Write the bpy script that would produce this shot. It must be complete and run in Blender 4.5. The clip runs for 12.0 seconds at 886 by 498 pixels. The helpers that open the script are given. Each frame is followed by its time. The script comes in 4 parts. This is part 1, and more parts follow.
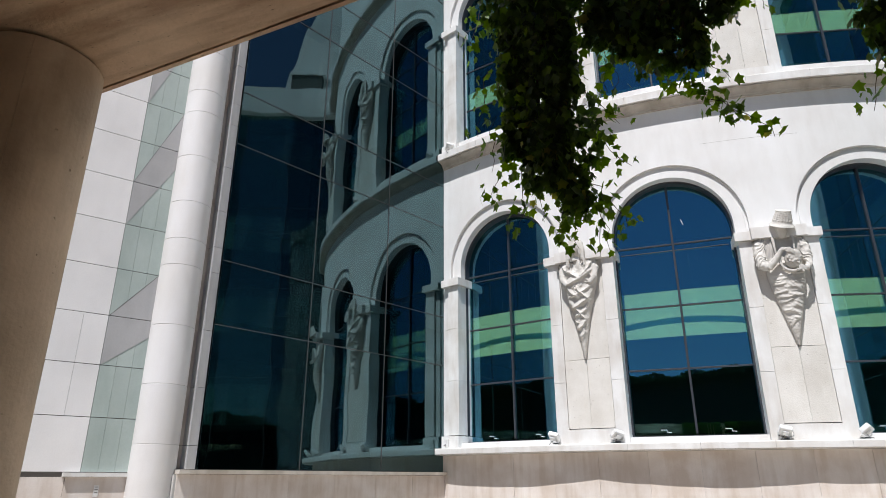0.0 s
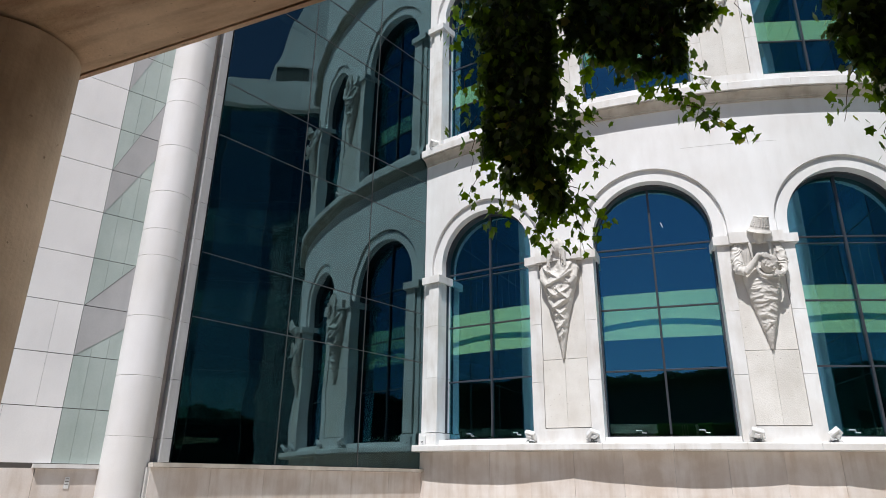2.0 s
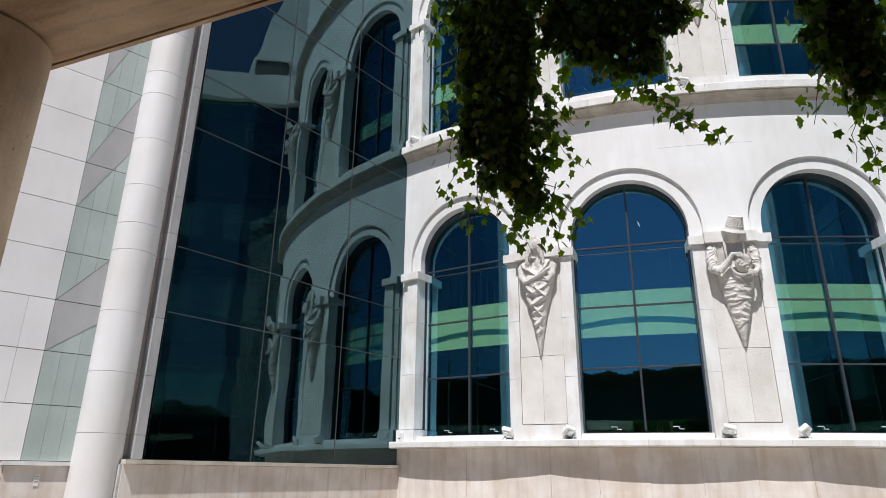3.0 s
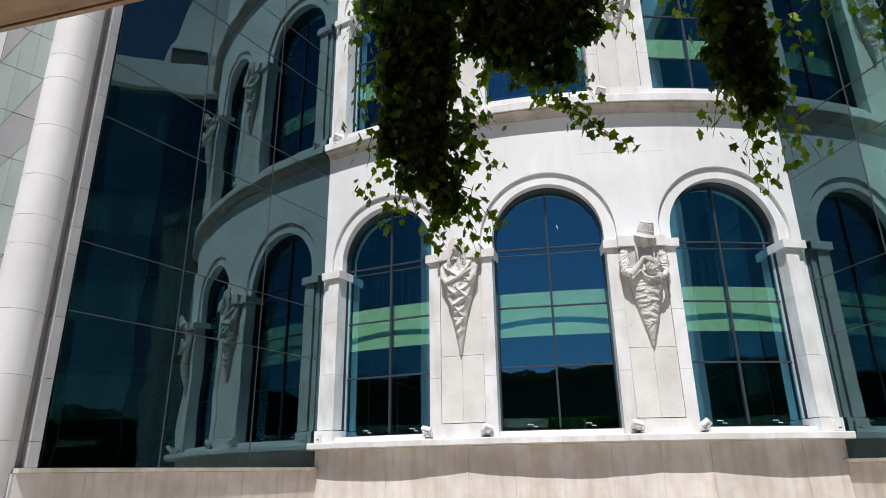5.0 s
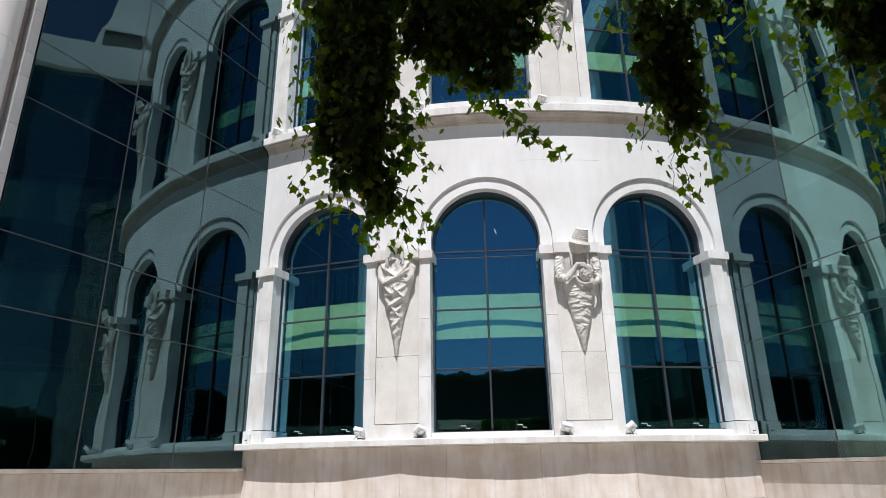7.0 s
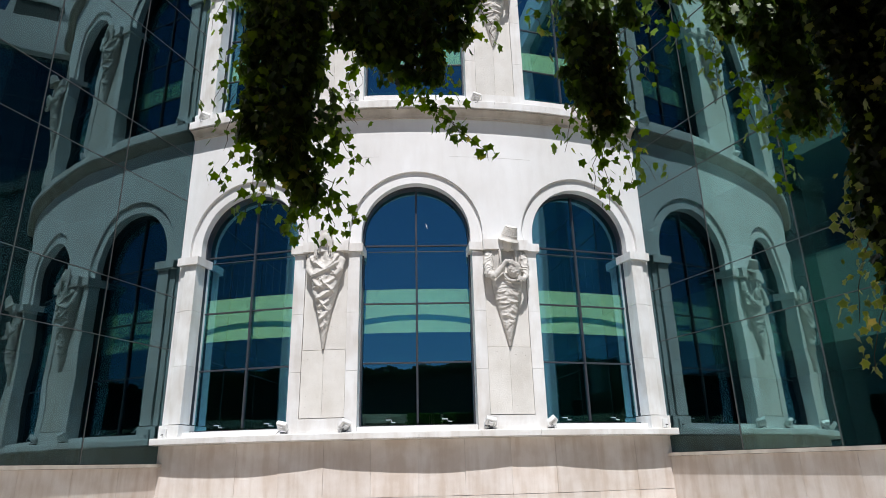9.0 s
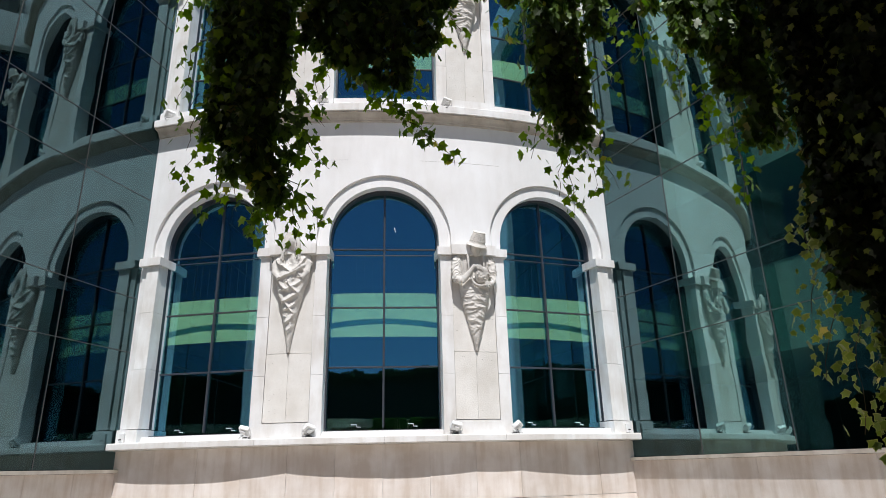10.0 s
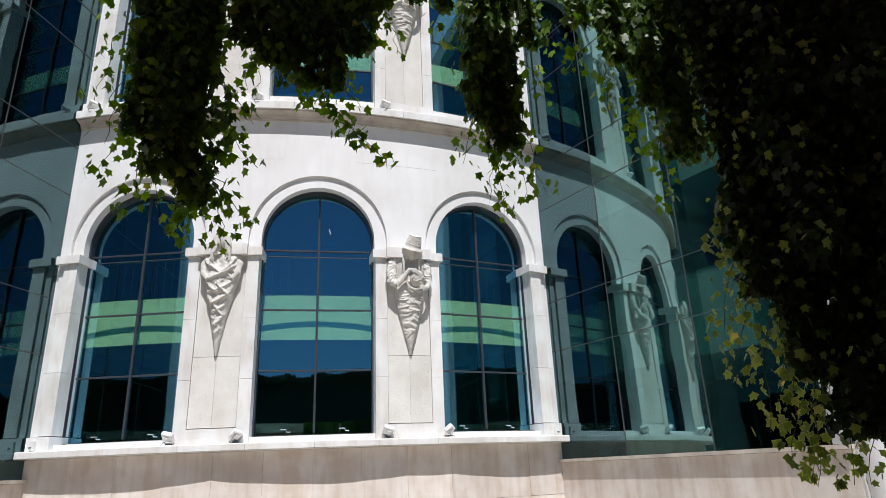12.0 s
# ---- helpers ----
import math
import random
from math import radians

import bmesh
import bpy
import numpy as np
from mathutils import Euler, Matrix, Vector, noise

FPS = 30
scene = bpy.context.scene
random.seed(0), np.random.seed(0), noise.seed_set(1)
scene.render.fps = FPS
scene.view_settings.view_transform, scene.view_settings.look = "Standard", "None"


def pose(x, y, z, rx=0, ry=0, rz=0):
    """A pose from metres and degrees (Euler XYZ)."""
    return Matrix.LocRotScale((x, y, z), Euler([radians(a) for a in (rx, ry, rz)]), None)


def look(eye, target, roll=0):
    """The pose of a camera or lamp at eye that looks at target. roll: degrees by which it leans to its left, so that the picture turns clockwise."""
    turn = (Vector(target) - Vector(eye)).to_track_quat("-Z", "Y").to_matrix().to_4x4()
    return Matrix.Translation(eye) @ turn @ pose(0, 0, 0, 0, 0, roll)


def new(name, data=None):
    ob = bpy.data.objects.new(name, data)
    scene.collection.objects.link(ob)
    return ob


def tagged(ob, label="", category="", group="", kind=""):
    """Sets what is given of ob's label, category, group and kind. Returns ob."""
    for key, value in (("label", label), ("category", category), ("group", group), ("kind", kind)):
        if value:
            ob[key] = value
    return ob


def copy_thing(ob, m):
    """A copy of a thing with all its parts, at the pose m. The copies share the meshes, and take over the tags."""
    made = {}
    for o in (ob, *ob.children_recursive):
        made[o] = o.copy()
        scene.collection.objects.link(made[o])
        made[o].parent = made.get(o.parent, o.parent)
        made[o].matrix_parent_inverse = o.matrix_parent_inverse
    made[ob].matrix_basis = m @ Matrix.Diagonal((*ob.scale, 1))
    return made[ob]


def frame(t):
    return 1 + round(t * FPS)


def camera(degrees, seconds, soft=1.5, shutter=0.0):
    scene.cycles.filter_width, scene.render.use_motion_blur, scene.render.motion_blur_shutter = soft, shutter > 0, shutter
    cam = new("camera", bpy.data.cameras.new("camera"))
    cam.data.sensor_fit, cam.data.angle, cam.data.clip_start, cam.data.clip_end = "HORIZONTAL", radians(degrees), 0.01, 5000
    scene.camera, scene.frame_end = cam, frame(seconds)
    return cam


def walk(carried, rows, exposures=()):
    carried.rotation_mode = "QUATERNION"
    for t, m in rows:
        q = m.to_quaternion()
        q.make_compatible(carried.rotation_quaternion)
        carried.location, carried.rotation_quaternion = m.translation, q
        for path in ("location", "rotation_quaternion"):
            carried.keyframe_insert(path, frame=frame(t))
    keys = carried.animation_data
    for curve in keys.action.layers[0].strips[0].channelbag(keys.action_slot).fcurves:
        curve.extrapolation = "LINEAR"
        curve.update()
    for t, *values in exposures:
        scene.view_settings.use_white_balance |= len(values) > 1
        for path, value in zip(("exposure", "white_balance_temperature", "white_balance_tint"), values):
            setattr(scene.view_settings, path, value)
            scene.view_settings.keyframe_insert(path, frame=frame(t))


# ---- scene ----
cam = camera(69.83, 12.0, soft=0.4)
# seconds, turn, tilt, lean
WALK = [
    (0.0, 21.10, 19.90, -0.00),
    (0.5, 20.53, 19.94, -0.33),
    (1.0, 20.16, 20.24, -0.41),
    (1.5, 19.59, 20.05, -0.59),
    (2.0, 19.07, 19.66, -0.77),
    (2.5, 18.41, 19.34, -0.84),
    (3.0, 17.11, 19.39, -0.63),
    (3.5, 15.25, 19.40, -0.32),
    (5.5, 8.84, 19.43, 0.89),
    (6.0, 7.60, 19.56, 0.82),
    (6.5, 6.24, 19.31, 0.93),
    (7.0, 4.37, 19.37, 0.84),
    (9.0, -2.10, 18.76, 1.25),
    (9.5, -3.51, 18.86, 1.36),
    (10.0, -5.09, 19.10, 1.36),
    (10.5, -6.52, 19.27, 1.48),
    (11.0, -8.07, 19.36, 1.59),
    (11.5, -9.44, 19.33, 1.87),
    (12.0, -10.93, 19.24, 2.20)]
EYE = 1.6
SLIDE = 0.125 / 12    # slow sideways drift, metres a second
walk(cam, [(t, pose(SLIDE * t, 0, EYE, 90 + p, r, y + math.degrees(SLIDE * t / 15.3))) for t, y, p, r in WALK])

# ---- light ----
SUN_EL, SUN_AZ = 63.0, 2.0   # height; swing from straight behind the camera towards the left
world = bpy.data.worlds.new("sky")
scene.world = world
world.use_nodes = True
wn = world.node_tree
sky = wn.nodes.new("ShaderNodeTexSky")
sky.sky_type, sky.sun_disc = "NISHITA", False
sky.sun_elevation, sky.sun_rotation = radians(SUN_EL), radians(180 + SUN_AZ)
sky.air_density, sky.dust_density, sky.ozone_density = 1.0, 0.0, 6.0
wn.links.new(sky.outputs[0], wn.nodes["Background"].inputs[0])
wn.nodes["Background"].inputs[1].default_value = 0.049
sun = new("sun", bpy.data.lights.new("sun", "SUN"))
sun.data.energy, sun.data.angle, sun.data.color = 5.0, radians(0.5), (1.0, 0.978, 0.985)
sd = Vector((-math.sin(radians(SUN_AZ)) * math.cos(radians(SUN_EL)), -math.cos(radians(SUN_AZ)) * math.cos(radians(SUN_EL)), math.sin(radians(SUN_EL))))
sun.matrix_world = look(sd * 80, (0, 0, 0))
scene.view_settings.exposure = 0.16


# ---- materials ----
def material(name):
    m = bpy.data.materials.new(name)
    m.use_nodes = True
    return m, m.node_tree.nodes, m.node_tree.links, m.node_tree.nodes["Principled BSDF"]


def stone(name, base, other, rough=0.75, scale=3.0, grain=60.0, bump=0.15, streak=0.0, vary=0.0, pits=0.0, run=(3.2, 3.2, 0.7), few=0.66):
    """Stone or plaster: two scales of tone, optional rain streaks, tone change from piece to piece, pits."""
    m, n, l, bsdf = material(name)
    tc = n.new("ShaderNodeTexCoord")
    geo = n.new("ShaderNodeNewGeometry")
    big = n.new("ShaderNodeTexNoise"); big.inputs["Scale"].default_value = scale * 0.35; big.inputs["Detail"].default_value = 6
    fine = n.new("ShaderNodeTexNoise"); fine.inputs["Scale"].default_value = grain; fine.inputs["Detail"].default_value = 4
    l.new(geo.outputs["Position"], big.inputs["Vector"]); l.new(geo.outputs["Position"], fine.inputs["Vector"])
    mix = n.new("ShaderNodeMix"); mix.data_type = "RGBA"
    mix.inputs["A"].default_value, mix.inputs["B"].default_value = (*base, 1), (*other, 1)
    ramp = n.new("ShaderNodeMapRange"); ramp.inputs["From Min"].default_value, ramp.inputs["From Max"].default_value = 0.35, 0.75
    l.new(big.outputs["Fac"], ramp.inputs["Value"])
    total = ramp.outputs["Result"]
    if streak:
        mp = n.new("ShaderNodeMapping"); mp.inputs["Scale"].default_value = run
        st = n.new("ShaderNodeTexNoise"); st.inputs["Scale"].default_value = 1.6; st.inputs["Detail"].default_value = 5
        l.new(geo.outputs["Position"], mp.inputs["Vector"]); l.new(mp.outputs["Vector"], st.inputs["Vector"])
        sr = n.new("ShaderNodeMapRange"); sr.inputs["From Min"].default_value, sr.inputs["From Max"].default_value = 0.45, 0.75
        sr.inputs["To Max"].default_value = streak
        l.new(st.outputs["Fac"], sr.inputs["Value"])
        ad = n.new("ShaderNodeMath"); ad.operation = "ADD"; ad.use_clamp = True
        l.new(total, ad.inputs[0]); l.new(sr.outputs["Result"], ad.inputs[1]); total = ad.outputs[0]
    l.new(total, mix.inputs["Factor"])
    colour = mix.outputs["Result"]
    hs = n.new("ShaderNodeHueSaturation")
    fr = n.new("ShaderNodeMapRange"); fr.inputs["To Min"].default_value, fr.inputs["To Max"].default_value = 0.93, 1.07
    l.new(fine.outputs["Fac"], fr.inputs["Value"])
    value = fr.outputs["Result"]
    if vary:
        oi = n.new("ShaderNodeObjectInfo")
        vr = n.new("ShaderNodeMapRange"); vr.inputs["To Min"].default_value, vr.inputs["To Max"].default_value = 1 - vary, 1 + vary * 0.5
        l.new(oi.outputs["Random"], vr.inputs["Value"])
        mu = n.new("ShaderNodeMath"); mu.operation = "MULTIPLY"
        l.new(value, mu.inputs[0]); l.new(vr.outputs["Result"], mu.inputs[1]); value = mu.outputs[0]
    l.new(value, hs.inputs["Value"]); l.new(colour, hs.inputs["Color"])
    out = hs.outputs["Color"]
    height = fine.outputs["Fac"]
    if pits:
        mp2 = n.new("ShaderNodeMapping"); mp2.inputs["Scale"].default_value = (0.55, 2.2, 2.2)
        vo = n.new("ShaderNodeTexNoise"); vo.inputs["Scale"].default_value = pits; vo.inputs["Detail"].default_value = 3
        l.new(geo.outputs["Position"], mp2.inputs["Vector"]); l.new(mp2.outputs["Vector"], vo.inputs["Vector"])
        pr = n.new("ShaderNodeMapRange"); pr.inputs["From Min"].default_value, pr.inputs["From Max"].default_value = few, few + 0.06
        l.new(vo.outputs["Fac"], pr.inputs["Value"])
        pm = n.new("ShaderNodeMix"); pm.data_type = "RGBA"; pm.inputs["B"].default_value = (base[0] * 0.3, base[1] * 0.26, base[2] * 0.22, 1)
        l.new(pr.outputs["Result"], pm.inputs["Factor"]); l.new(out, pm.inputs["A"]); out = pm.outputs["Result"]
        sb = n.new("ShaderNodeMath"); sb.operation = "SUBTRACT"
        l.new(fine.outputs["Fac"], sb.inputs[0]); l.new(pr.outputs["Result"], sb.inputs[1]); height = sb.outputs[0]
    l.new(out, bsdf.inputs["Base Color"])
    bsdf.inputs["Roughness"].default_value = rough
    bp = n.new("ShaderNodeBump"); bp.inputs["Strength"].default_value = bump; bp.inputs["Distance"].default_value = 0.01
    l.new(height, bp.inputs["Height"]); l.new(bp.outputs["Normal"], bsdf.inputs["Normal"])
    return m


def glass(name, tint, mirror, gloss, wave=0.0, thin=False):
    """Tinted glass: each face lets tinted light through and mirrors a share of it, coloured by gloss."""
    m, n, l, bsdf = material(name)
    n.remove(bsdf)
    tr = n.new("ShaderNodeBsdfTransparent"); tr.inputs["Color"].default_value = (*tint, 1)
    gl = n.new("ShaderNodeBsdfGlossy"); gl.inputs["Color"].default_value = (*gloss, 1); gl.inputs["Roughness"].default_value = 0.0
    if thin:     # the same gloss on both faces of a thin pane
        fc = n.new("ShaderNodeLayerWeight"); fc.inputs["Blend"].default_value = 0.5
        pw = n.new("ShaderNodeMath"); pw.operation = "POWER"; pw.inputs[1].default_value = 5.0
        l.new(fc.outputs["Facing"], pw.inputs[0])
        lw = n.new("ShaderNodeMath"); lw.operation = "MULTIPLY_ADD"; lw.inputs[1].default_value, lw.inputs[2].default_value = 0.95, 0.05
        l.new(pw.outputs[0], lw.inputs[0])
    else:
        lw = n.new("ShaderNodeFresnel"); lw.inputs["IOR"].default_value = 1.5
    ad = n.new("ShaderNodeMath"); ad.operation = "ADD"; ad.use_clamp = True
    ad.inputs[1].default_value = mirror
    l.new(lw.outputs[0], ad.inputs[0])
    if wave:
        geo = n.new("ShaderNodeNewGeometry")
        nz = n.new("ShaderNodeTexNoise"); nz.inputs["Scale"].default_value = 0.9; nz.inputs["Detail"].default_value = 1
        l.new(geo.outputs["Position"], nz.inputs["Vector"])
        bp = n.new("ShaderNodeBump"); bp.inputs["Strength"].default_value = 1.0; bp.inputs["Distance"].default_value = wave
        l.new(nz.outputs["Fac"], bp.inputs["Height"]); l.new(bp.outputs["Normal"], gl.inputs["Normal"])
    mx = n.new("ShaderNodeMixShader")
    l.new(ad.outputs[0], mx.inputs["Fac"]); l.new(tr.outputs[0], mx.inputs[1]); l.new(gl.outputs[0], mx.inputs[2])
    l.new(mx.outputs[0], n["Material Output"].inputs["Surface"])
    return m


def plain(name, colour, rough=0.5, metal=0.0):
    m, n, l, bsdf = material(name)
    geo = n.new("ShaderNodeNewGeometry")
    nz = n.new("ShaderNodeTexNoise"); nz.inputs["Scale"].default_value = 9; nz.inputs["Detail"].default_value = 6
    l.new(geo.outputs["Position"], nz.inputs["Vector"])
    mr = n.new("ShaderNodeMapRange"); mr.inputs["To Min"].default_value, mr.inputs["To Max"].default_value = 0.75, 1.2
    l.new(nz.outputs["Fac"], mr.inputs["Value"])
    hs = n.new("ShaderNodeHueSaturation"); hs.inputs["Color"].default_value = (*colour, 1)
    l.new(mr.outputs["Result"], hs.inputs["Value"]); l.new(hs.outputs["Color"], bsdf.inputs["Base Color"])
    bsdf.inputs["Roughness"].default_value, bsdf.inputs["Metallic"].default_value = rough, metal
    return m


def leafy(name, dark, light, yellow):
    m, n, l, bsdf = material(name)
    geo = n.new("ShaderNodeNewGeometry")
    oi = n.new("ShaderNodeObjectInfo")
    ad = n.new("ShaderNodeMath"); ad.operation = "ADD"
    l.new(geo.outputs["Random Per Island"], ad.inputs[0]); l.new(oi.outputs["Random"], ad.inputs[1])
    fr = n.new("ShaderNodeMath"); fr.operation = "FRACT"; l.new(ad.outputs[0], fr.inputs[0])
    cr = n.new("ShaderNodeValToRGB")
    e = cr.color_ramp.elements
    e[0].color, e[1].color = (*dark, 1), (*yellow, 1)
    mid = e.new(0.75); mid.color = (*light, 1)
    e[2].position = 1.0
    hi = e.new(0.965); hi.color = (*light, 1)
    l.new(fr.outputs[0], cr.inputs["Fac"])
    nz = n.new("ShaderNodeTexNoise"); nz.inputs["Scale"].default_value = 45; nz.inputs["Detail"].default_value = 3
    l.new(geo.outputs["Position"], nz.inputs["Vector"])
    mr = n.new("ShaderNodeMapRange"); mr.inputs["To Min"].default_value, mr.inputs["To Max"].default_value = 0.7, 1.3
    l.new(nz.outputs["Fac"], mr.inputs["Value"])
    hs = n.new("ShaderNodeHueSaturation"); l.new(cr.outputs["Color"], hs.inputs["Color"]); l.new(mr.outputs["Result"], hs.inputs["Value"])
    l.new(hs.outputs["Color"], bsdf.inputs["Base Color"])
    bsdf.inputs["Roughness"].default_value = 0.45
    tl = n.new("ShaderNodeBsdfTranslucent")
    h2 = n.new("ShaderNodeHueSaturation"); h2.inputs["Value"].default_value = 1.8; h2.inputs["Saturation"].default_value = 1.15
    l.new(hs.outputs["Color"], h2.inputs["Color"]); l.new(h2.outputs["Color"], tl.inputs["Color"])
    mx = n.new("ShaderNodeMixShader"); mx.inputs["Fac"].default_value = 0.4
    l.new(bsdf.outputs[0], mx.inputs[1]); l.new(tl.outputs[0], mx.inputs[2]); l.new(mx.outputs[0], n["Material Output"].inputs["Surface"])
    return m


WHITE = stone("white_limestone", (0.80, 0.80, 0.795), (0.68, 0.665, 0.645), 0.7, 2.0, 70, 0.12, streak=0.38)
TRIM = stone("white_trim_stone", (0.80, 0.80, 0.79), (0.62, 0.59, 0.55), 0.65, 4.0, 90, 0.15, streak=0.6, vary=0.06)
ROUGH = stone("pitted_limestone", (0.72, 0.70, 0.66), (0.60, 0.57, 0.52), 0.85, 5.0, 40, 0.5, streak=0.3, vary=0.06, pits=26, few=0.70)
MOULD = stone("darker_beige_stone", (0.58, 0.54, 0.48), (0.40, 0.355, 0.30), 0.8, 5.0, 60, 0.2, streak=0.6, vary=0.08)
FIGURE = stone("carved_limestone", (0.66, 0.635, 0.59), (0.43, 0.405, 0.37), 0.85, 6.0, 60, 0.4)
PLINTH = stone("beige_plinth_stone", (0.74, 0.685, 0.64), (0.57, 0.485, 0.415), 0.7, 5.0, 50, 0.2, streak=0.65, vary=0.10, run=(4.2, 4.2, 0.5))
TILE = stone("white_stone_tile", (0.87, 0.86, 0.85), (0.77, 0.76, 0.75), 0.5, 2.5, 60, 0.06, streak=0.25, vary=0.05)
GREEN = stone("green_slate", (0.46, 0.53, 0.50), (0.36, 0.43, 0.40), 0.5, 3.0, 40, 0.08, streak=0.4, vary=0.07)
GREY = stone("grey_marble", (0.46, 0.46, 0.46), (0.38, 0.38, 0.38), 0.5, 3.0, 40, 0.08, streak=0.4, vary=0.05)
DRUM = stone("pale_column_stone", (0.76, 0.75, 0.75), (0.68, 0.66, 0.64), 0.55, 2.5, 60, 0.08, streak=0.35, vary=0.04)
TRAVERTINE = stone("travertine", (0.86, 0.63, 0.41), (0.46, 0.29, 0.17), 0.6, 4.0, 45, 0.3, streak=0.9, vary=0.06, pits=46, run=(0.9, 7.0, 7.0), few=0.67)
POST = stone("beige_column_stone", (0.72, 0.55, 0.385), (0.36, 0.26, 0.17), 0.65, 5.0, 50, 0.25, streak=0.6, vary=0.05, pits=9, few=0.70)
PAVING = stone("pale_paving", (0.42, 0.38, 0.33), (0.35, 0.31, 0.26), 0.8, 2.0, 30, 0.2)
FAINT = plain("pale_joint", (0.50, 0.49, 0.47), 0.9)
JOINT = plain("dark_joint", (0.16, 0.15, 0.14), 0.9)
METAL = plain("dark_grey_metal", (0.06, 0.066, 0.076), 0.35, 0.3)
STEEL = plain("grey_steel", (0.10, 0.10, 0.10), 0.45, 0.5)
LAMPWHITE = plain("white_painted_metal", (0.74, 0.74, 0.73), 0.45)
LAMPGLASS = plain("lamp_glass", (0.20, 0.21, 0.22), 0.1)
CABLE = plain("black_cable", (0.03, 0.03, 0.03), 0.6)
# wall, ceiling and floor paints near black: the rooms' dimness is in the colour
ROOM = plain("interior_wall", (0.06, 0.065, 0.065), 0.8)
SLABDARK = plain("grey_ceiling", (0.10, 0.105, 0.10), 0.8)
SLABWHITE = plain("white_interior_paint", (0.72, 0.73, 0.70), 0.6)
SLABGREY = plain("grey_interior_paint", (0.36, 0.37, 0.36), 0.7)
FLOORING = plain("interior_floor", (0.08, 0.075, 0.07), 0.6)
# blue gloss paints the mirrored sky a deeper blue than the sky has
PANE = glass("window_glass", (0.60, 0.85, 0.61), 0.25, (0.26, 0.64, 1.0), 0.002, True)
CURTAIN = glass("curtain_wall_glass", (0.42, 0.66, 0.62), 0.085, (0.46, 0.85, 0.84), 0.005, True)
BRIGHT = glass("strong_mirror_glass", (0.44, 0.61, 0.60), 0.25, (0.54, 0.88, 0.86), 0.0035, True)
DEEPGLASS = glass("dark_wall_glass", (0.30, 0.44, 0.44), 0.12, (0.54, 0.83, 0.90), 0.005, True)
STEM = plain("ivy_stem", (0.10, 0.07, 0.04), 0.8)
# inner leaves darker, outer ones brighter: shade and sun put into their colour
LEAF = leafy("inner_shade_ivy_leaf", (0.024, 0.050, 0.010), (0.095, 0.160, 0.030), (0.26, 0.24, 0.06))
LITLEAF = leafy("outer_lit_ivy_leaf", (0.050, 0.105, 0.014), (0.150, 0.250, 0.030), (0.45, 0.42, 0.09))
# variegated leaves, brightened in colour to look lit at the curtain's edge
PALE = leafy("lit_variegated_ivy_leaf", (0.075, 0.115, 0.022), (0.23, 0.28, 0.065), (0.66, 0.56, 0.20))
# near-black leaves carry the shade under the canopy in their colour
SHADELEAF = leafy("shaded_ivy_leaf", (0.008, 0.016, 0.004), (0.026, 0.046, 0.008), (0.10, 0.09, 0.025))
MARGIN = leafy("pale_leaf_margin", (0.20, 0.24, 0.07), (0.38, 0.39, 0.14), (0.55, 0.48, 0.20))
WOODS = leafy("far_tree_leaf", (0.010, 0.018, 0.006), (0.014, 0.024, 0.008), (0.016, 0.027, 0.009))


# ---- mesh helpers ----
def mesh_of(name, bm, mat, smooth=False):
    bmesh.ops.recalc_face_normals(bm, faces=bm.faces)
    me = bpy.data.meshes.new(name)
    bm.to_mesh(me)
    bm.free()
    if mat:
        me.materials.append(mat)
    if smooth:
        for p in me.polygons:
            p.use_smooth = True
        me.set_sharp_from_angle(angle=radians(38))
    return me


def part(name, bm, mat, parent=None, label="", smooth=False, m=None):
    ob = new(name, bm if isinstance(bm, bpy.types.Mesh) else mesh_of(name, bm, mat, smooth))
    if parent:
        ob.parent = parent
    if m is not None:
        ob.matrix_basis = m
    if label:
        ob["label"] = label
    return ob


def box(bm, x0, x1, y0, y1, z0, z1, bevel=0.0):
    g = bmesh.ops.create_cube(bm, size=1, matrix=Matrix.LocRotScale(((x0 + x1) / 2, (y0 + y1) / 2, (z0 + z1) / 2), None, (abs(x1 - x0), abs(y1 - y0), abs(z1 - z0))))
    if bevel:
        es = {e for v in g["verts"] for e in v.link_edges}
        bmesh.ops.bevel(bm, geom=list(es), offset=bevel, segments=1, affect="EDGES")
    return bm


def prism(bm, pts, z0, z1):
    lo = [bm.verts.new((x, y, z0)) for x, y in pts]
    hi = [bm.verts.new((x, y, z1)) for x, y in pts]
    n = len(pts)
    for i in range(n):
        bm.faces.new((lo[i], lo[(i + 1) % n], hi[(i + 1) % n], hi[i]))
    bm.faces.new(hi), bm.faces.new(lo[::-1])
    return bm


def sheet(bm, pts, y0, y1):
    """A flat outline in x and z given a thickness in y."""
    a = [bm.verts.new((x, y0, z)) for x, z in pts]
    b = [bm.verts.new((x, y1, z)) for x, z in pts]
    n = len(pts)
    for i in range(n):
        bm.faces.new((a[i], a[(i + 1) % n], b[(i + 1) % n], b[i]))
    bm.faces.new(a), bm.faces.new(b[::-1])
    return bm


def tube(bm, pts, radii, sides=8):
    rings = []
    for i, p in enumerate(pts):
        d = Vector(pts[min(i + 1, len(pts) - 1)]) - Vector(pts[max(i - 1, 0)])
        q = d.to_track_quat("Z", "Y")
        r = radii if isinstance(radii, (int, float)) else radii[i]
        rings.append([bm.verts.new(Vector(p) + q @ Vector((r * math.cos(2 * math.pi * k / sides), r * math.sin(2 * math.pi * k / sides), 0))) for k in range(sides)])
    for a, b in zip(rings, rings[1:]):
        for k in range(sides):
            bm.faces.new((a[k], a[(k + 1) % sides], b[(k + 1) % sides], b[k]))
    bm.faces.new(rings[0][::-1]), bm.faces.new(rings[-1])
    return bm


# ---- the curved bay: plan radius 16 about (0, 30) ----
R, CY = 16.0, 30.0
